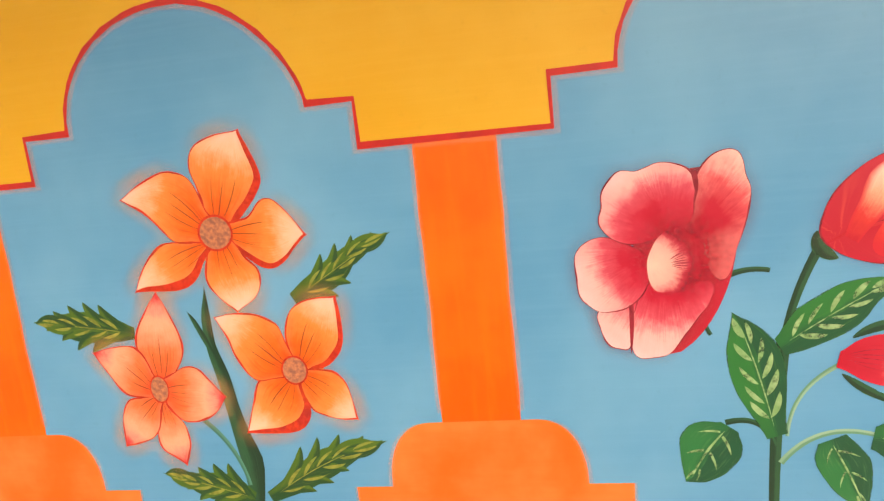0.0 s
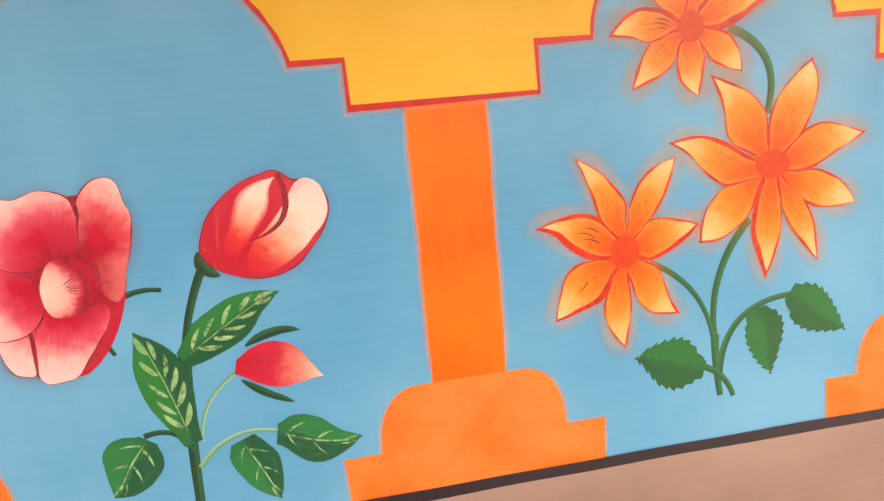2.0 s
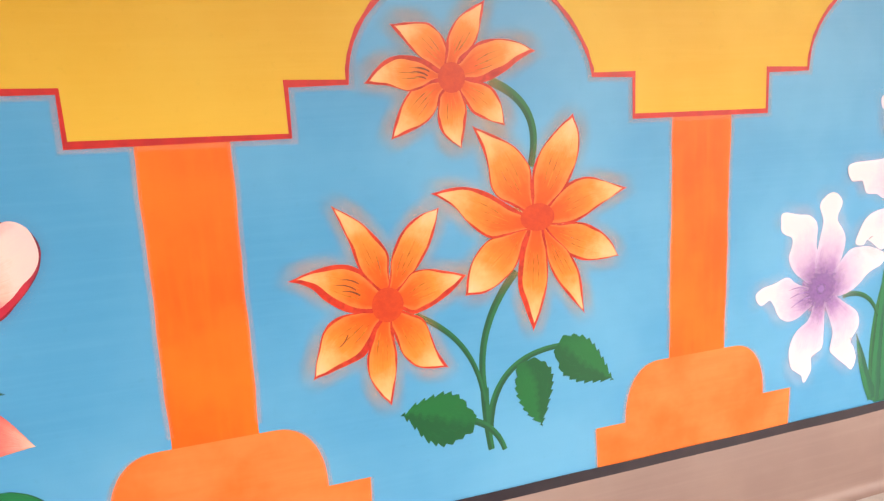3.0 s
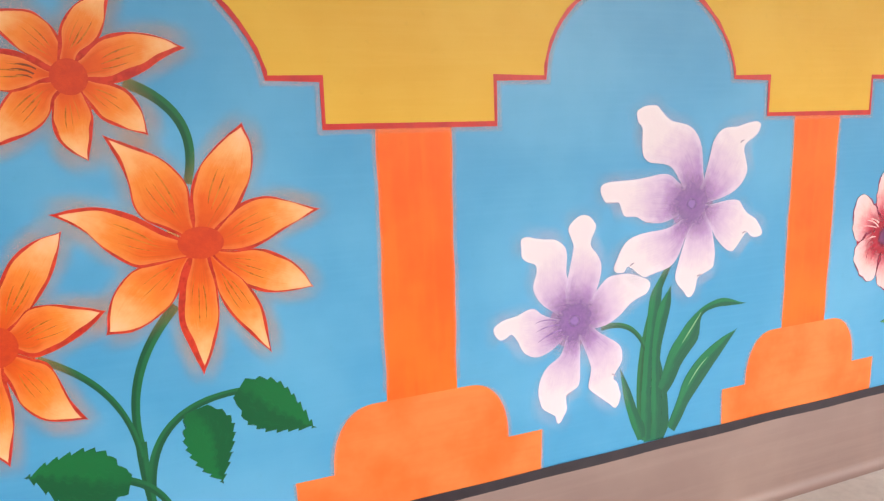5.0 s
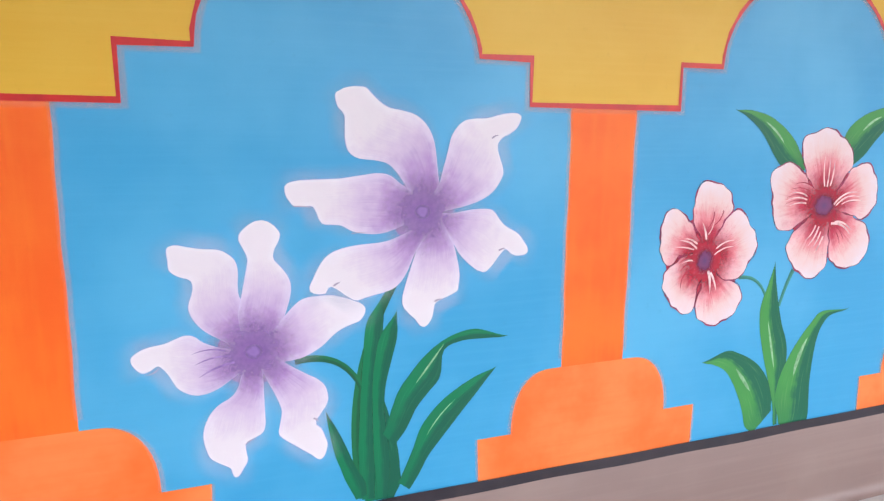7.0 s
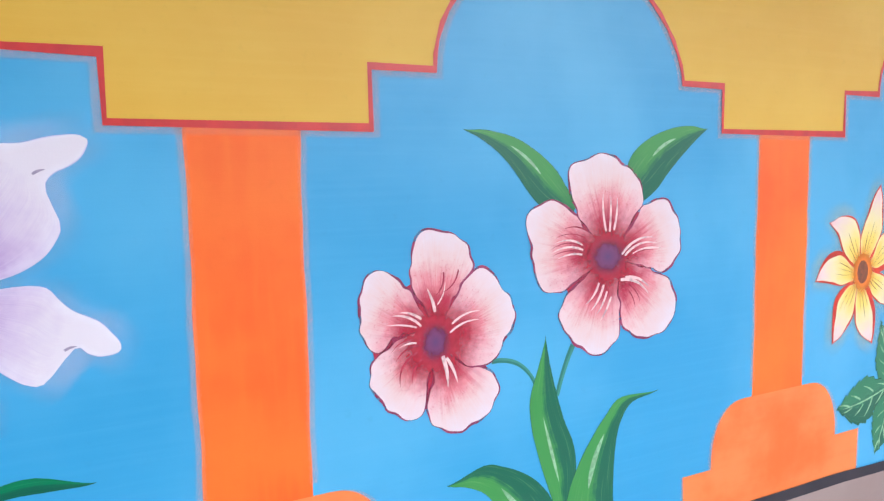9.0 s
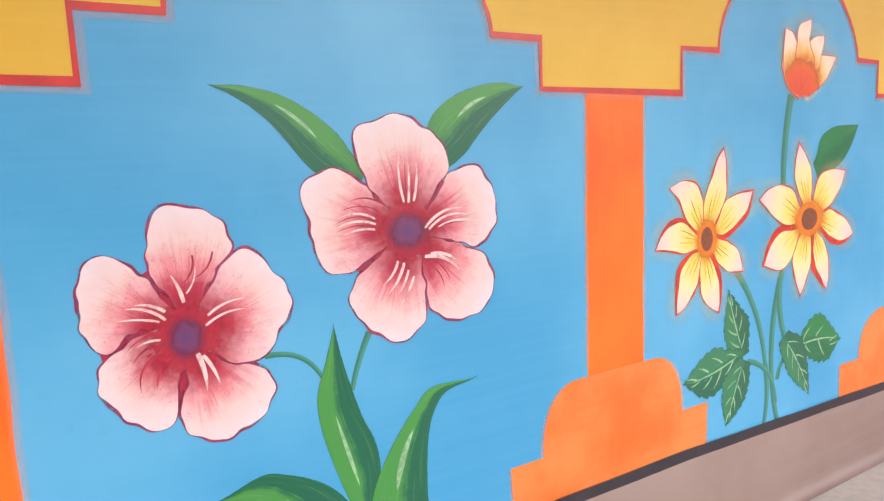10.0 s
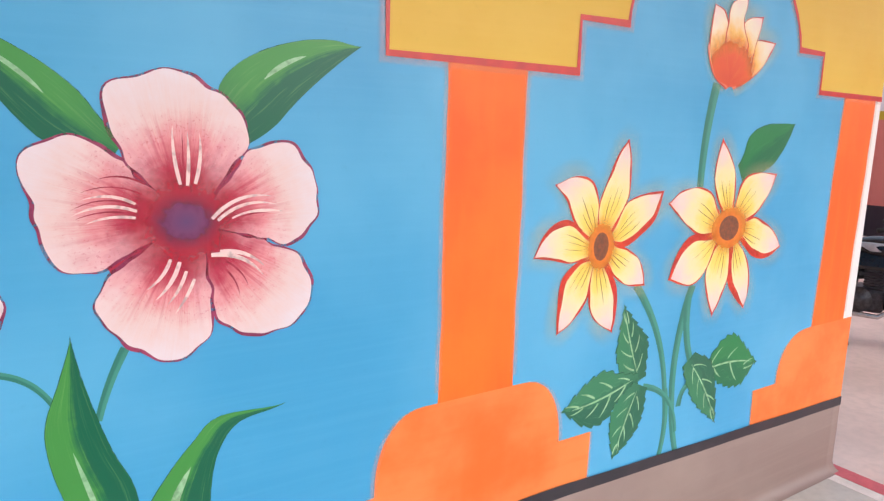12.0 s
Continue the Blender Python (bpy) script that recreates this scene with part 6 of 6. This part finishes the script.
    for k in range(7):
        box(bm, -0.085, 0.085, -0.2, -0.02, 0.46 + 0.022 * k, 0.472 + 0.022 * k)
    add("cooling_fin", bm, ENGINE, engine, smooth=False)
    add("crankcase", tube(bmesh.new(), [(-0.15, 0.0, 0.36), (0.15, 0.0, 0.36)], [0.1, 0.1], 20), ENGINE, engine)
    add("exhaust", tube(bmesh.new(), [(-0.1, -0.2, 0.45), (-0.11, -0.28, 0.34), (-0.13, -0.15, 0.24), (-0.15, 0.2, 0.25), (-0.16, 0.35, 0.28), (-0.17, 0.85, 0.36)], [0.019, 0.02, 0.02, 0.022, 0.042, 0.045], 12), CHROME, note="chrome exhaust pipe")
    add("shroud", box(bmesh.new(), -0.1, 0.1, -0.26, 0.1, 0.6, 0.76, 0.04), BLACK_GLOSS, smooth=False)
    add("air_box", box(bmesh.new(), -0.09, 0.09, 0.02, 0.36, 0.46, 0.7, 0.03), BLACK_GLOSS, smooth=False)
    add("down_tube_cover", box(bmesh.new(), -0.07, 0.07, -0.34, -0.16, 0.28, 0.66, 0.03), BLACK_GLOSS, smooth=False)
    add("carburettor", ball(bmesh.new(), (0, 0.02, 0.56), 0.06, 0.07, 0.05, 12), ENGINE)
    add("chain_guard", box(bmesh.new(), 0.1, 0.125, 0.1, 0.66, 0.3, 0.36, 0.01), BLACK_GLOSS, smooth=False)
    add("crash_guard", tube(bmesh.new(), [(-0.05, -0.3, 0.62), (-0.2, -0.33, 0.6), (-0.27, -0.33, 0.5), (-0.26, -0.3, 0.36), (-0.08, -0.22, 0.28), (0.08, -0.22, 0.28), (0.26, -0.3, 0.36), (0.27, -0.33, 0.5), (0.2, -0.33, 0.6), (0.05, -0.3, 0.62)], 0.014, 8), guard_mat, note="chrome crash guard")
    add("side_stand", tube(bmesh.new(), [(-0.1, 0.1, 0.26), (-0.26, 0.02, 0.0)], 0.012, 8), ENGINE)
    add("tail_light", box(bmesh.new(), -0.06, 0.06, 0.74, 0.80, 0.66, 0.74, 0.012), DARK_RED)
    root.matrix_world = pose(x, y, 0.002, 0, 0, turn)
    return root


bike = motorcycle("black parked motorcycle with silver tank panels and dark red fork covers", 11.06, 0.97, 21, BLACK_GLOSS, SILVER, CHROME, BLACK_GLOSS)
bike.scale = (0.9, 0.9, 0.9)


def light_string():
    root = tagged(empty("string_lights", 9.25, 0.3, TOP), "thin wire of small lit bulbs strung down from the added overhead slab", "string lights")
    pts = [(9.28, 0.30, TOP), (10.4, 0.62, 2.6), (11.0, 0.78, 2.2), (11.0, 0.83, 2.02), (11.0, 0.86, 1.89), (11.0, 0.88, 1.7), (11.0, 0.89, 1.56)]
    part("wire", tube(bmesh.new(), pts, 0.0015, 5), WIRE, root)
    for p in (pts[2], pts[4], pts[6]):
        bulb = part("bulb", ball(bmesh.new(), p, 0.011, 0.011, 0.017, 10), BULB, root, "small lit warm bulb", True)
        part("socket", tube(bmesh.new(), [(p[0], p[1], p[2] + 0.022), (p[0], p[1], p[2] + 0.045)], 0.008, 6), WIRE, bulb)


light_string()


def hanging_pot():
    """Round brown clay pot slung in a rope."""
    cx, cy, cz = 11.6, 1.03, 2.24
    root = tagged(empty("hanging_pot", cx, cy, cz - 0.13), "round brown clay pot slung on a rope from a beam", "clay pot")
    bm = bmesh.new()
    rows = []
    for k in range(15):
        a = math.pi * k / 14
        r, z = (0.13 * math.sin(a) + 0.004, cz - 0.115 * math.cos(a)) if k < 12 else (0.07 + 0.014 * (k - 12), cz + 0.11 + 0.016 * (k - 11))
        rows.append([bm.verts.new((cx + r * math.cos(b), cy + r * math.sin(b), z)) for b in (j * math.tau / 28 for j in range(28))])
    for r0, r1 in zip(rows, rows[1:]):
        for j in range(28):
            bm.faces.new((r0[j], r0[(j + 1) % 28], r1[(j + 1) % 28], r1[j]))
    part("pot", bm, BROWN_CANE, root, "brown clay pot", True)
    for k in range(3):
        b = k * math.tau / 3 + 0.4
        part("rope", tube(bmesh.new(), [(cx + 0.132 * math.cos(b), cy + 0.132 * math.sin(b), cz), (cx + 0.06 * math.cos(b), cy + 0.06 * math.sin(b), cz + 0.3), (cx, cy, cz + 0.5)], 0.005, 6), WIRE, root)
    part("beam", box(bmesh.new(), 9.25, 14.0, cy - 0.03, cy + 0.03, cz + 0.5, cz + 0.56, 0.006), CEILING_WHITE, root, "slim white carrying beam")


hanging_pot()


def wall_flowers():
    """Pink blossoms of a creeper over the top of the court wall."""
    root = tagged(empty("flowering_creeper", 17.1, 3.3, 3.02), "pink flowering creeper over the top of the court wall", "creeper")
    rng = random.Random(4)
    for clump in range(5):
        cy = 2.6 + 0.5 * clump
        bm, gm = bmesh.new(), bmesh.new()
        for k in range(40):
            p = (17.08 + rng.uniform(-0.16, 0.16), cy + rng.gauss(0, 0.14), 3.06 + abs(rng.gauss(0, 0.16)))
            n = Vector((rng.uniform(-1, 0.2), rng.uniform(-1, 1), rng.uniform(-0.4, 1))).normalized()
            a = n.orthogonal().normalized()
            b = n.cross(a)
            tgt, size = (bm, 0.035) if k % 5 < 3 else (gm, 0.045)
            c = Vector(p)
            tgt.faces.new([tgt.verts.new(c + q) for q in (a * size, b * size * 0.7 + n * 0.01, -a * size, -b * size * 0.7 + n * 0.01)])
        blossoms = part("blossom_cluster", bm, PINK_CLOTH, root, "bright pink blossoms")
        part("leaf_cluster", gm, TOOTHED, root, "small green leaves")
    part("vine", tube(bmesh.new(), [(17.1, 2.3, 3.03), (17.06, 2.9, 3.1), (17.1, 3.6, 3.06), (17.08, 4.5, 3.12)], 0.012, 6), BROWN_CANE, root)


wall_flowers()
